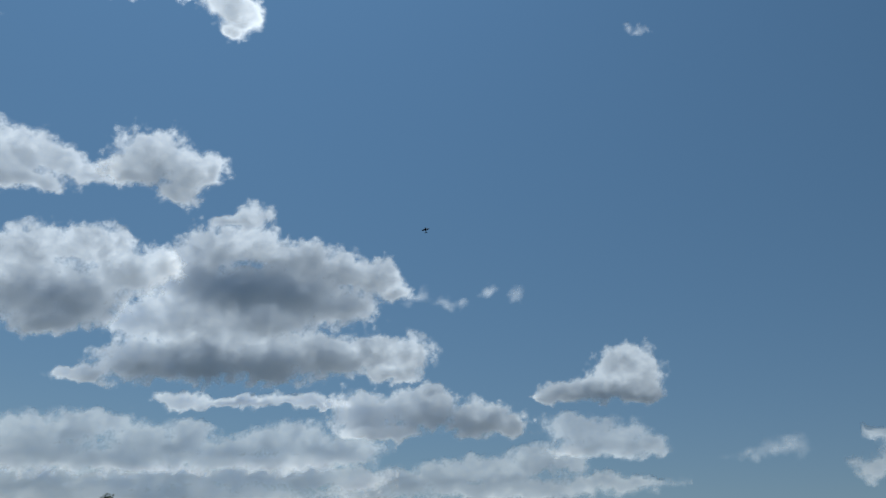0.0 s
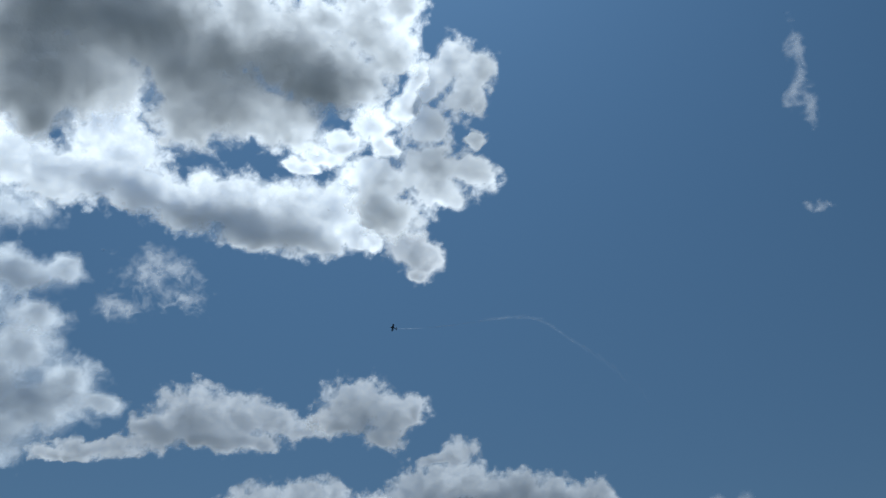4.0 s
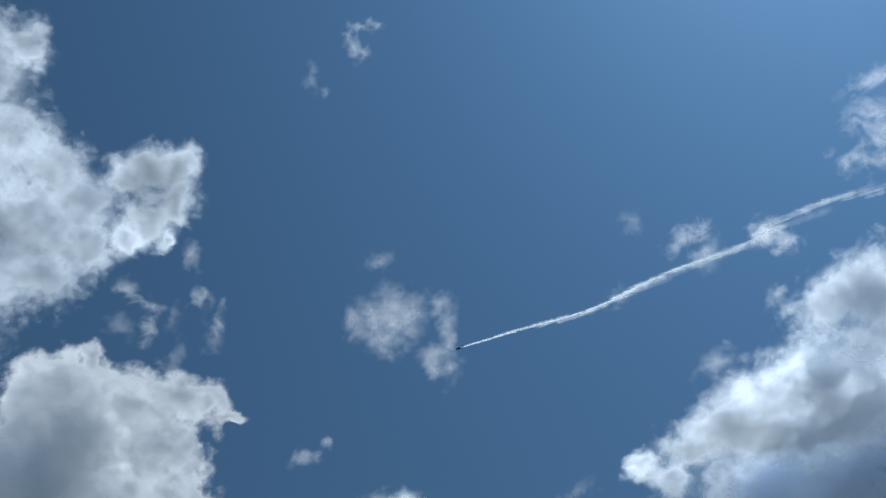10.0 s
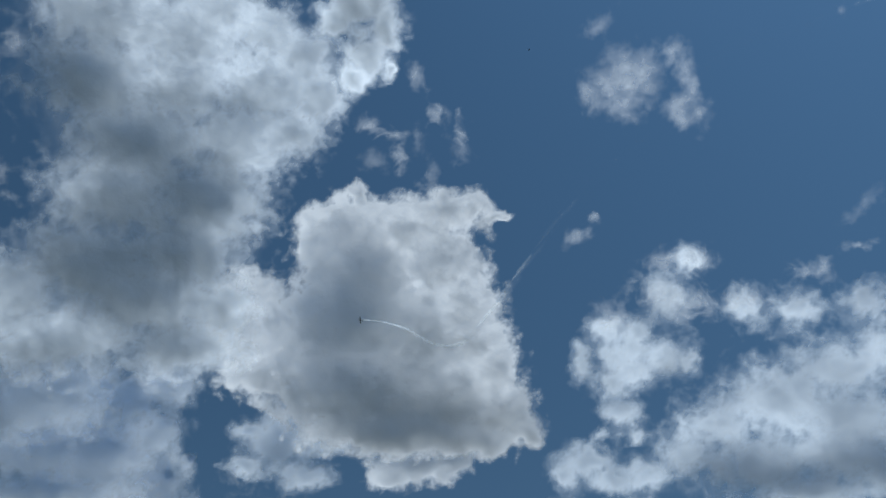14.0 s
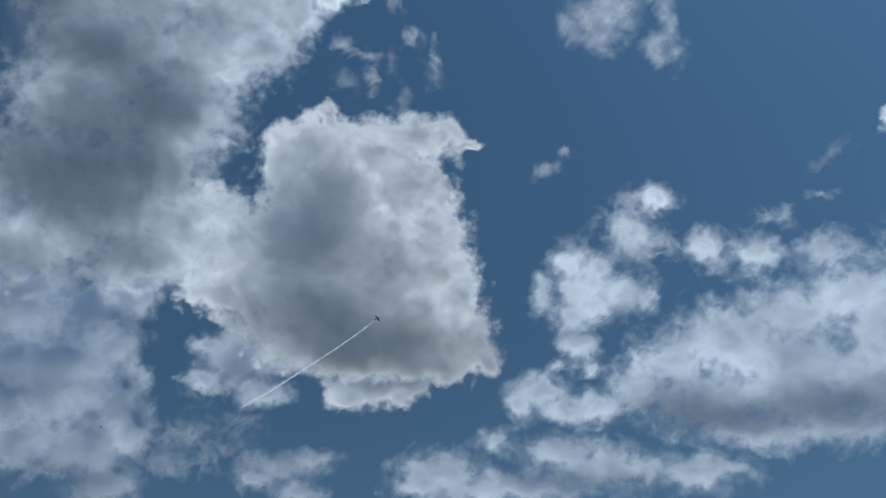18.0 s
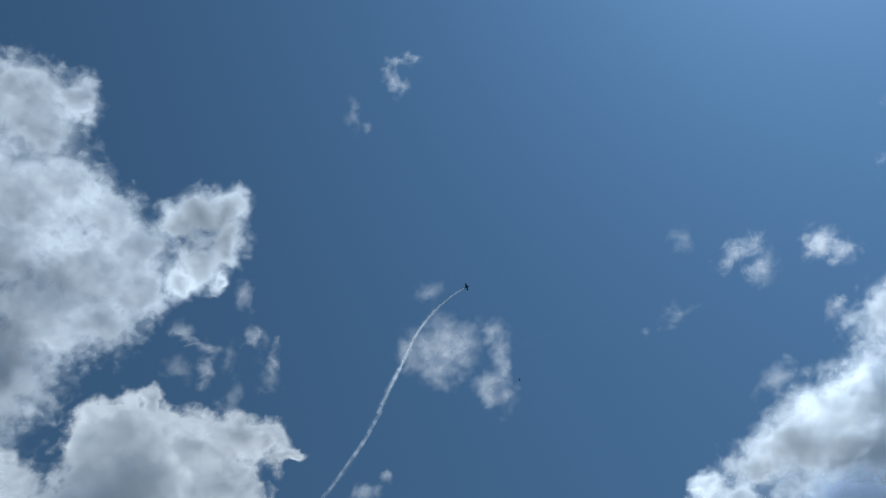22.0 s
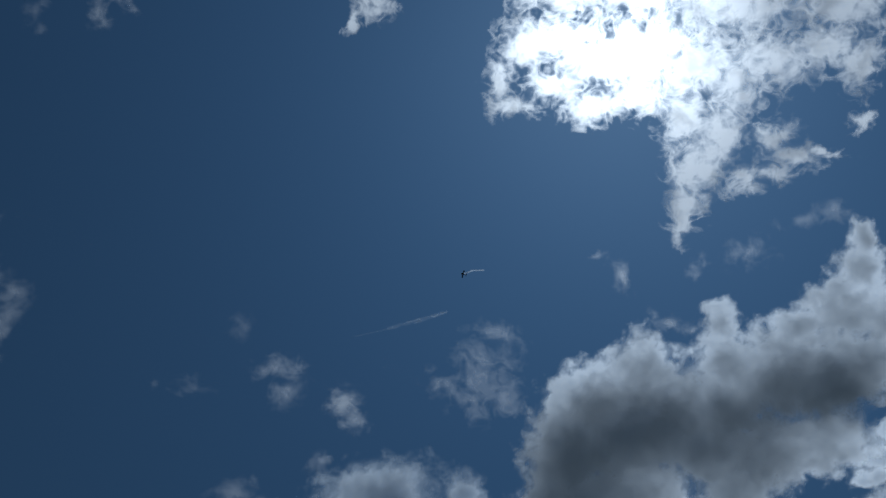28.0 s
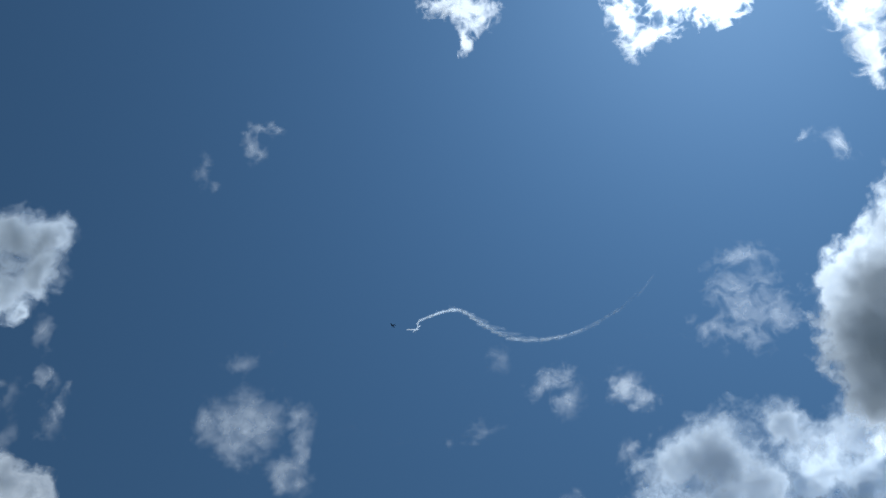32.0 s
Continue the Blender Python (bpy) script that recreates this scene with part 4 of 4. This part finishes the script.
def make_aeroplane():
    root = new("aeroplane")
    bm = bmesh.new()
    loft(bm, [oval(y, w, h, z) for y, w, h, z in (
        (2.35, 0.30, 0.30, 0.0), (2.28, 0.42, 0.40, 0.0), (2.0, 0.50, 0.47, 0.0), (1.2, 0.52, 0.52, 0.0), (0.3, 0.50, 0.55, 0.02), (-0.8, 0.44, 0.52, 0.03),
        (-2.0, 0.32, 0.40, 0.05), (-3.2, 0.18, 0.26, 0.08), (-3.9, 0.08, 0.16, 0.1), (-4.15, 0.03, 0.08, 0.1))])
    body = part("fuselage", bm, PAINT, root)
    bm = bmesh.new()
    loft(bm, [oval(y, w, h, z, 14) for y, w, h, z in ((1.0, 0.10, 0.06, 0.50), (0.7, 0.30, 0.22, 0.52), (0.1, 0.36, 0.36, 0.52), (-0.7, 0.33, 0.30, 0.50), (-1.6, 0.18, 0.12, 0.46), (-2.0, 0.05, 0.04, 0.42))])
    part("canopy", bm, GLASS, body, "dark tinted bubble canopy")
    for side in (-1, 1):
        bm = bmesh.new()
        loft(bm, [foil(side * x, y, z, c, t) for x, y, z, c, t in ((0.3, 1.25, -0.15, 1.75, 0.13), (1.6, 1.12, -0.12, 1.5, 0.11), (3.2, 0.95, -0.08, 1.18, 0.085), (3.85, 0.86, -0.06, 1.0, 0.06), (4.0, 0.7, -0.06, 0.7, 0.02))])
        wing = part("wing", bm, PAINT, root)
        bm = bmesh.new()
        loft(bm, [foil(side * x, y, z, c, 0.03) for x, y, z, c in ((1.4, -0.4, -0.12, 0.42), (3.75, -0.16, -0.06, 0.34))])
        part("aileron", bm, TRIM, wing, "dark red aileron")
        bm = bmesh.new()
        loft(bm, [foil(side * x, y, 0.12, c, t) for x, y, c, t in ((0.05, -3.0, 0.95, 0.06), (1.1, -3.15, 0.72, 0.045), (1.5, -3.25, 0.5, 0.02))])
        part("tailplane", bm, PAINT, root)
        bm = bmesh.new()
        tube(bm, (side * 0.35, 1.0, -0.35), (side * 0.85, 1.05, -1.05), 0.06, 0.045)
        leg = part("undercarriage_leg", bm, PAINT, root)
        bm = bmesh.new()
        loft(bm, [[(side * 0.9 + dx, 1.05 + r * math.cos(2 * math.pi * k / 16), -1.1 + r * math.sin(2 * math.pi * k / 16)) for k in range(16)] for dx, r in ((-0.06, 0.15), (-0.05, 0.19), (0.05, 0.19), (0.06, 0.15))])
        part("wheel", bm, RUBBER, leg, "black rubber wheel")
    bm = bmesh.new()
    loft(bm, [foil(0, y, z, c, t, True) for y, z, c, t in ((-2.9, 0.15, 1.15, 0.06), (-3.1, 0.8, 0.95, 0.05), (-3.3, 1.3, 0.65, 0.03), (-3.4, 1.4, 0.45, 0.015))])
    part("fin", bm, TRIM, root, "dark red upright fin")
    bm = bmesh.new()
    loft(bm, [oval(y, r, r, 0.0, 14) for y, r in ((2.3, 0.26), (2.5, 0.22), (2.68, 0.12), (2.75, 0.02))])
    prop = part("propeller", bm, METAL, root, "metal spinner with three blades")
    for k in range(3):
        bm = bmesh.new()
        a = radians(120 * k + 20)
        loft(bm, [[(r * math.cos(a) - w * dx * math.sin(a), 2.45 + t * dy, r * math.sin(a) + w * dx * math.cos(a)) for dx, dy in ((-1, -1), (1, -0.4), (1, 1), (-1, 0.4))]
                  for r, w, t in ((0.12, 0.05, 0.04), (0.5, 0.09, 0.03), (0.85, 0.07, 0.02), (0.98, 0.02, 0.01))])
        part("blade", bm, RUBBER, prop)
    for ob in root.children_recursive:
        ob.data.transform(Matrix.Scale(0.9, 4))
    return tagged(root, "dark low-wing aerobatic aeroplane trailing white smoke", "aeroplane")


def curve_at(rows, t):
    """Place and turn on the flight at t seconds: smooth through the rows."""
    k = max(0, min(len(rows) - 2, sum(1 for r in rows if r[0] <= t) - 1))
    r = [rows[min(max(k + d, 0), len(rows) - 1)] for d in (-1, 0, 1, 2)]
    h = r[2][0] - r[1][0]
    u = (t - r[1][0]) / h
    p = [Vector(v[1:4]) for v in r]
    a = (p[2] - p[0]) / max(r[2][0] - r[0][0], 0.01) * h
    b = (p[3] - p[1]) / max(r[3][0] - r[1][0], 0.01) * h
    spot = p[1] * (2 * u ** 3 - 3 * u * u + 1) + a * (u ** 3 - 2 * u * u + u) + p[2] * (3 * u * u - 2 * u ** 3) + b * (u ** 3 - u * u)
    q = Euler([radians(v) for v in r[1][4:7]]).to_quaternion().slerp(Euler([radians(v) for v in r[2][4:7]]).to_quaternion(), u)
    return spot, q


def lens(length, width, thick, seed):
    """A flattened, uneven lump of smoke: length along x, face to z."""
    rnd = random.Random(seed)
    mesh = bpy.data.meshes.new("smoke")
    nx, ny = 14, 8
    verts, faces, cover = [], [], []
    for side in (1, -1):
        for i in range(nx + 1):
            for j in range(ny + 1):
                u, v = 2 * i / nx - 1, 2 * j / ny - 1
                w = 1 + 0.18 * noise.noise((u * 2, seed, v))
                r = max(0.0, 1 - abs(v) ** 2) * max(0.0, 1 - abs(u) ** 4)
                verts.append((u * length / 2, v * width / 2 * w, side * thick / 2 * math.sqrt(r)))
                cover.append(0.75 * (1 - abs(v) ** 1.5) * min(1.0, 3.5 * (1 - abs(u))) - 0.05)
        base = len(verts) - (nx + 1) * (ny + 1)
        for i in range(nx):
            for j in range(ny):
                a = base + i * (ny + 1) + j
                f = (a, a + ny + 1, a + ny + 2, a + 1)
                faces.append(f if side > 0 else f[::-1])
    mesh.from_pydata(verts, [], faces)
    mesh.attributes.new("cover", "FLOAT", "POINT").data.foreach_set("value", cover)
    mesh.polygons.foreach_set("use_smooth", [True] * len(faces))
    return mesh


SMOKE_ON = ((0.1, 5.25), (5.85, 6.1), (6.55, 12.1), (12.65, 14.9), (17.25, 18.4), (18.85, 26.4), (27.9, 32.0))


# seconds, and the drift of the smoke let out then, fitted to the camera's view, in metres a second
DRIFT = ((0.5, 10.3, 2.1, 0.1), (2.0, 4.0, 2.8, -4.9), (3.5, -1.4, -1.1, -1.6), (4.7, -1.5, -4.0, 1.0), (7.0, 1.8, -4.7, 1.1), (7.7, 3.9, -2.0, -3.9),
         (8.4, 9.7, -3.7, -2.8), (9.1, 3.4, -5.9, -7.0), (9.8, 7.4, -1.6, -3.3), (10.5, 2.3, -9.3, -9.1), (11.2, -0.8, -13.8, -11.5), (12.0, -4.4, -10.7, -11.4),
         (13.0, -7.1, -2.9, -8.0), (14.0, -4.1, -1.2, -1.9), (18.0, -2.1, -4.2, -1.2), (20.2, -4.4, -3.1, -3.8), (21.2, -1.1, -7.3, -2.3), (22.2, 2.0, -6.3, 1.0),
         (23.2, 2.9, -5.2, 1.8), (24.2, -2.3, -5.7, -3.1), (25.2, -0.1, -4.3, -2.5), (28.2, 3.0, -1.2, -1.3), (28.8, 1.0, 4.0, -4.0), (29.5, -4.9, -3.1, -5.7),
         (30.3, -6.0, -4.3, -5.5), (31.0, 1.0, -3.7, 0.1), (31.6, -4.2, -1.3, -3.1))


def strength_at(t):
    """How thickly the aeroplane smokes: 0 faint, 1 half, 2 full."""
    return 0 if t < 6.5 else 1 if t < 7.4 or 10.4 < t < 20.6 else 2


# strand: name, step, length, width, how thick in three grades, side, when it opens to the camera, when it turns edge-on
# again and how unevenly
STRANDS = (
    ("smoke_core", 0.07, 8.0, 1.5, (FAINT, MIDDLE, SMOKE), 0, (-0.08, -0.01), (0.4, 1.3), 0.6),
    ("smoke_strand", 0.1, 9.0, 2.6, (WASTE, FAINT, HALF), 1, (0.1, 0.5), (0.8, 2.1), 1.0),
    ("smoke_strand", 0.1, 9.0, 2.6, (WASTE, FAINT, HALF), -1, (0.1, 0.5), (0.8, 2.1), 1.0),
    ("smoke_haze", 0.2, 18.0, 5.5, (WASTE, WASTE, HAZE), 0, (0.2, 1.2), (1.7, 2.9), 0.6),
)


def smoke_moves(root):
    """Lumps of smoke hang where the aeroplane passed: each lies edge-on to the camera until it is passed, turns its
    face to open, drifts apart and turns edge-on again to vanish from view.
    """
    rnd = random.Random(8)
    for name, step, length, width, stuffs, side, opens, closes, uneven in STRANDS:
        shapes = [lens(length, width * (0.6 if grade == 0 else 0.85 + 0.1 * k), 0.0012, 11 + 4 * grade + k) for grade in range(3) for k in range(4)]
        for k, m in enumerate(shapes):
            m.materials.append(stuffs[k // 4])
        for k in range(int(31.9 / step)):
            t0 = 0.1 + k * step
            if not any(a <= t0 <= b for a, b in SMOKE_ON):
                continue
            ahead, _ = curve_at(FLIGHT, min(t0 + 0.05, 32.0))
            behind, _ = curve_at(FLIGHT, max(t0 - 0.05, 0.0))
            speed = (ahead - behind).length / 0.1
            reach = max(0.6 * length, 2.0 * step * speed)
            # the lump lies on the path, half its length behind the tail
            lag = min((2.4 + reach / 2) / speed, t0 - 0.05)
            spot, _ = curve_at(FLIGHT, t0 - lag)
            ahead, _ = curve_at(FLIGHT, t0 - lag + 0.05)
            behind, _ = curve_at(FLIGHT, t0 - lag - 0.05)
            tangent = (ahead - behind).normalized()
            ob = new(name, shapes[k % 4 + 4 * strength_at(t0)])
            ob.parent = root
            ob.scale = (reach / length, 1, 1)
            drift = Vector([float(np.interp(t0, [d[0] for d in DRIFT], [d[n] for d in DRIFT])) for n in (1, 2, 3)])
            sway = 0.9 * noise.noise((t0 * 2.1, 3.7, 0.0)) + 0.45 * noise.noise((t0 * 5.3, 8.1, 0.0))
            # a wave across the trail, fitted to how it looks from the camera
            wave = -2.6 * math.cos(2 * math.pi * (t0 - 9.0) / 0.86) * min(1.0, max(0.0, 0.9 * (t0 - 7.2)), max(0.0, 2 * (12.0 - t0)))
            late = rnd.uniform(0, uneven)
            brief = 0.7 if 24.4 < t0 < 26.7 else 1.0
            spread = rnd.uniform(0.1, 0.35) * side
            gone = (closes[1] + 1.3 * late) * brief
            turns = ((opens[0] - 1.5, -89.99), (opens[0], -89.97), (opens[1], 0), ((closes[0] + late) * brief, 12), (gone - 0.25, 70), (gone, 89.97), (gone + 1.0, 89.99))
            ages, angles = [r[0] for r in turns], [r[1] for r in turns]
            rows = []
            for s in sorted({0.0, 32.0, *[t0 + g for g in ages if 0.0 < t0 + g < 31.99]}):
                age = min(max(s - t0, 0.0), 5.0)
                now = spot + drift * age
                toward = (Vector((0, 0, 1.6)) - now).normalized()
                toward = (toward - tangent * toward.dot(tangent)).normalized()
                across = toward.cross(tangent)
                basis = Matrix((tangent, across, toward)).transposed().to_4x4()
                rows.append((s, Matrix.Translation(now + across * (0.25 * side + (spread + sway) * age + wave * min(1.0, 3.0 * age))) @ basis @ pose(0, 0, 0, float(np.interp(s - t0, ages, angles)))))
            walk(ob, rows)


# seconds, place and turn of the aeroplane
FLIGHT = [
    (0.0, -29.0, 811.6, 340.5, 93, 12, 172), (0.6, -40.6, 800.4, 385.9, 89, 26, 167), (1.2, -57.7, 782.5, 419.2, 83, 39, 159),
    (1.8, -82.8, 758.8, 439.5, 73, 51, 148), (2.4, -105.8, 731.8, 445.4, 62, 59, 147), (2.9, -140.1, 713.2, 435.6, 55, 65, 152),
    (3.4, -178.8, 695.0, 421.8, 48, 71, 156), (3.9, -214.3, 670.9, 409.7, 39, 78, 158), (4.2, -233.6, 654.4, 408.5, 31, 81, 157),
    (4.5, -252.7, 634.6, 411.1, 16, 85, 149), (4.8, -270.9, 608.6, 418.4, 17, 58, 159), (5.0, -288.1, 578.0, 428.8, 13, 31, 164),
    (5.5, -288.5, 505.1, 421.1, 9, 30, 168), (6.0, -296.9, 421.2, 414.0, 6, 29, 172), (6.5, -296.9, 354.3, 408.7, -3, 32, 171),
    (7.0, -304.9, 295.0, 404.7, -12, 35, 169), (7.5, -311.6, 244.3, 402.1, -2, 37, 167), (8.0, -329.9, 183.7, 407.6, 7, 39, 165),
    (8.5, -350.9, 125.9, 411.9, 3, 7, 166), (9.0, -376.7, 71.2, 420.1, -2, -25, 170), (9.5, -412.7, 8.1, 434.9, -0, -32, 165),
    (10.0, -440.0, -56.6, 447.8, 2, -39, 160), (10.5, -466.9, -122.1, 451.8, 9, -12, 155), (11.0, -500.9, -177.5, 449.8, 13, 15, 153),
    (11.5, -546.4, -234.4, 455.4, 11, -6, 154), (12.0, -593.8, -292.3, 467.9, 9, -26, 155), (12.5, -649.4, -349.8, 481.5, 15, -25, 167),
    (13.0, -674.5, -405.4, 502.4, 22, -25, 179), (13.5, -663.7, -439.8, 520.6, 48, 41, -137), (14.0, -639.4, -471.8, 523.1, 43, 45, -153),
    (14.5, -624.8, -511.5, 519.3, 14, 43, 178), (15.0, -624.1, -569.4, 509.2, -8, 32, 156), (15.5, -645.0, -646.8, 476.8, -14, 28, 152),
    (16.0, -652.9, -703.3, 420.8, -20, -2, 129), (16.5, -678.2, -704.8, 375.7, -87, -35, 102), (17.0, -698.9, -624.5, 383.3, -48, -58, 49),
    (17.5, -701.1, -521.1, 418.6, 8, -49, -7), (18.0, -686.0, -431.3, 445.6, 10, -36, -17), (18.5, -657.1, -346.9, 473.1, 2, -39, -27),
    (19.0, -621.4, -275.4, 503.3, -5, -44, -36), (19.5, -587.0, -230.5, 523.2, 14, 4, -26), (20.0, -553.9, -191.4, 547.4, 52, 42, 8),
    (20.6, -526.6, -160.7, 570.9, 27, 41, -16), (21.2, -511.9, -137.1, 602.0, 6, 33, -36), (21.8, -515.0, -114.0, 638.8, 32, -14, -8),
    (22.4, -526.4, -80.7, 668.7, 29, -34, 2), (23.0, -533.6, -44.8, 677.6, 18, -37, 9), (23.6, -529.0, 7.5, 660.2, 12, 41, 30),
    (24.2, -515.2, 56.2, 635.0, -27, 39, -25), (24.8, -482.2, 109.5, 609.0, -11, 38, -36), (25.4, -430.8, 160.3, 591.7, -15, -35, -34),
    (26.0, -378.4, 208.1, 590.7, -19, -33, -45), (26.5, -349.0, 232.0, 599.8, 44, -28, -49), (27.0, -341.5, 235.7, 624.0, 62, -15, -96),
    (27.4, -340.5, 258.7, 647.3, 68, 6, -130), (27.7, -354.3, 260.3, 670.9, 61, 22, -159), (27.9, -369.4, 249.9, 687.8, 51, 29, 178),
    (28.2, -406.1, 238.4, 703.0, 33, 32, 146), (28.5, -446.2, 228.0, 714.3, 16, 28, 118), (29.0, -483.2, 209.1, 717.7, 30, -12, 122),
    (29.5, -509.8, 171.4, 720.3, 32, -13, 132), (30.0, -524.9, 135.4, 728.0, 33, -15, 143), (30.5, -531.2, 96.1, 740.7, 43, -13, 159),
    (31.0, -533.6, 59.7, 764.4, 38, -14, 156), (31.5, -552.5, 24.0, 774.6, 25, 1, 124), (31.75, -563.7, 18.5, 772.1, 26, 4, 133), (32.0, -563.8, -5.2, 777.6, 27, 7, 142),
]

# seconds and place of the birds
BIRD_A = [(0.0, 96.4, -134.9, 66.8), (11.0, -21.6, -42.6, 71.9), (12.0, -32.3, -34.2, 72.4), (13.0, -42.0, -27.2, 70.3), (32.0, -226.3, 105.9, 30.7)]
BIRD_B = [(0.0, -285.4, 275.1, 6.0), (17.5, -62.1, -35.6, 23.9), (18.0, -55.7, -44.5, 24.8), (18.1, -54.4, -46.1, 24.9), (32.0, 137.2, -275.1, 32.3)]
BIRD_C = [(0.0, -19.5, -116.3, 6.0), (18.3, -43.4, -48.6, 27.0), (18.7, -44.0, -47.2, 28.8), (19.1, -44.4, -44.6, 32.2), (19.5, -45.0, -40.8, 36.4), (20.0, -45.9, -34.8, 41.4), (20.5, -47.5, -27.8, 44.9), (32.0, -85.1, 133.5, 124.0)]
aeroplane = make_aeroplane()
smoke = tagged(new("smoke_trail"), "white smoke trail hanging behind the aeroplane", "smoke")


def make_bird():
    root = new("bird")
    bm = bmesh.new()
    loft(bm, [oval(y, w, w, 0, 8) for y, w in ((0.11, 0.004), (0.09, 0.014), (0.05, 0.022), (-0.02, 0.02), (-0.08, 0.008), (-0.1, 0.003))])
    part("body", bm, FEATHER, root)
    for side in (-1, 1):
        bm = bmesh.new()
        loft(bm, [foil(side * x, y, z, c, 0.004) for x, y, z, c in ((0.01, 0.06, 0.0, 0.07), (0.08, 0.07, 0.025, 0.06), (0.15, 0.03, 0.03, 0.035), (0.21, -0.03, 0.02, 0.008))])
        part("wing", bm, FEATHER, root)
    bm = bmesh.new()
    loft(bm, [[(-w, y, -0.003), (w, y, -0.003), (w, y, 0.003), (-w, y, 0.003)] for y, w in ((-0.08, 0.008), (-0.15, 0.03))])
    part("tail", bm, FEATHER, root)
    return tagged(root, "small dark bird gliding across the sky", "bird", "birds in the sky")


bird_a = make_bird()
bird_b = copy_thing(bird_a, Matrix())
bird_c = copy_thing(bird_a, Matrix())


def glide(bird, places):
    points = [Vector(p[1:]) for p in places]
    rows = []
    for k, p in enumerate(places):
        way = points[min(k + 1, len(points) - 1)] - points[max(k - 1, 0)]
        rows.append((p[0], Matrix.Translation(points[k]) @ way.to_track_quat("Y", "Z").to_matrix().to_4x4()))
    walk(bird, rows)


def motions():
    for bird, places in ((bird_a, BIRD_A), (bird_b, BIRD_B), (bird_c, BIRD_C)):
        glide(bird, places)
    rows = []
    for k in range(0, 321, 2):
        spot, q = curve_at(FLIGHT, k / 10)
        rows.append((k / 10, Matrix.Translation(spot) @ q.to_matrix().to_4x4()))
    walk(aeroplane, rows)
    smoke_moves(smoke)


motions()
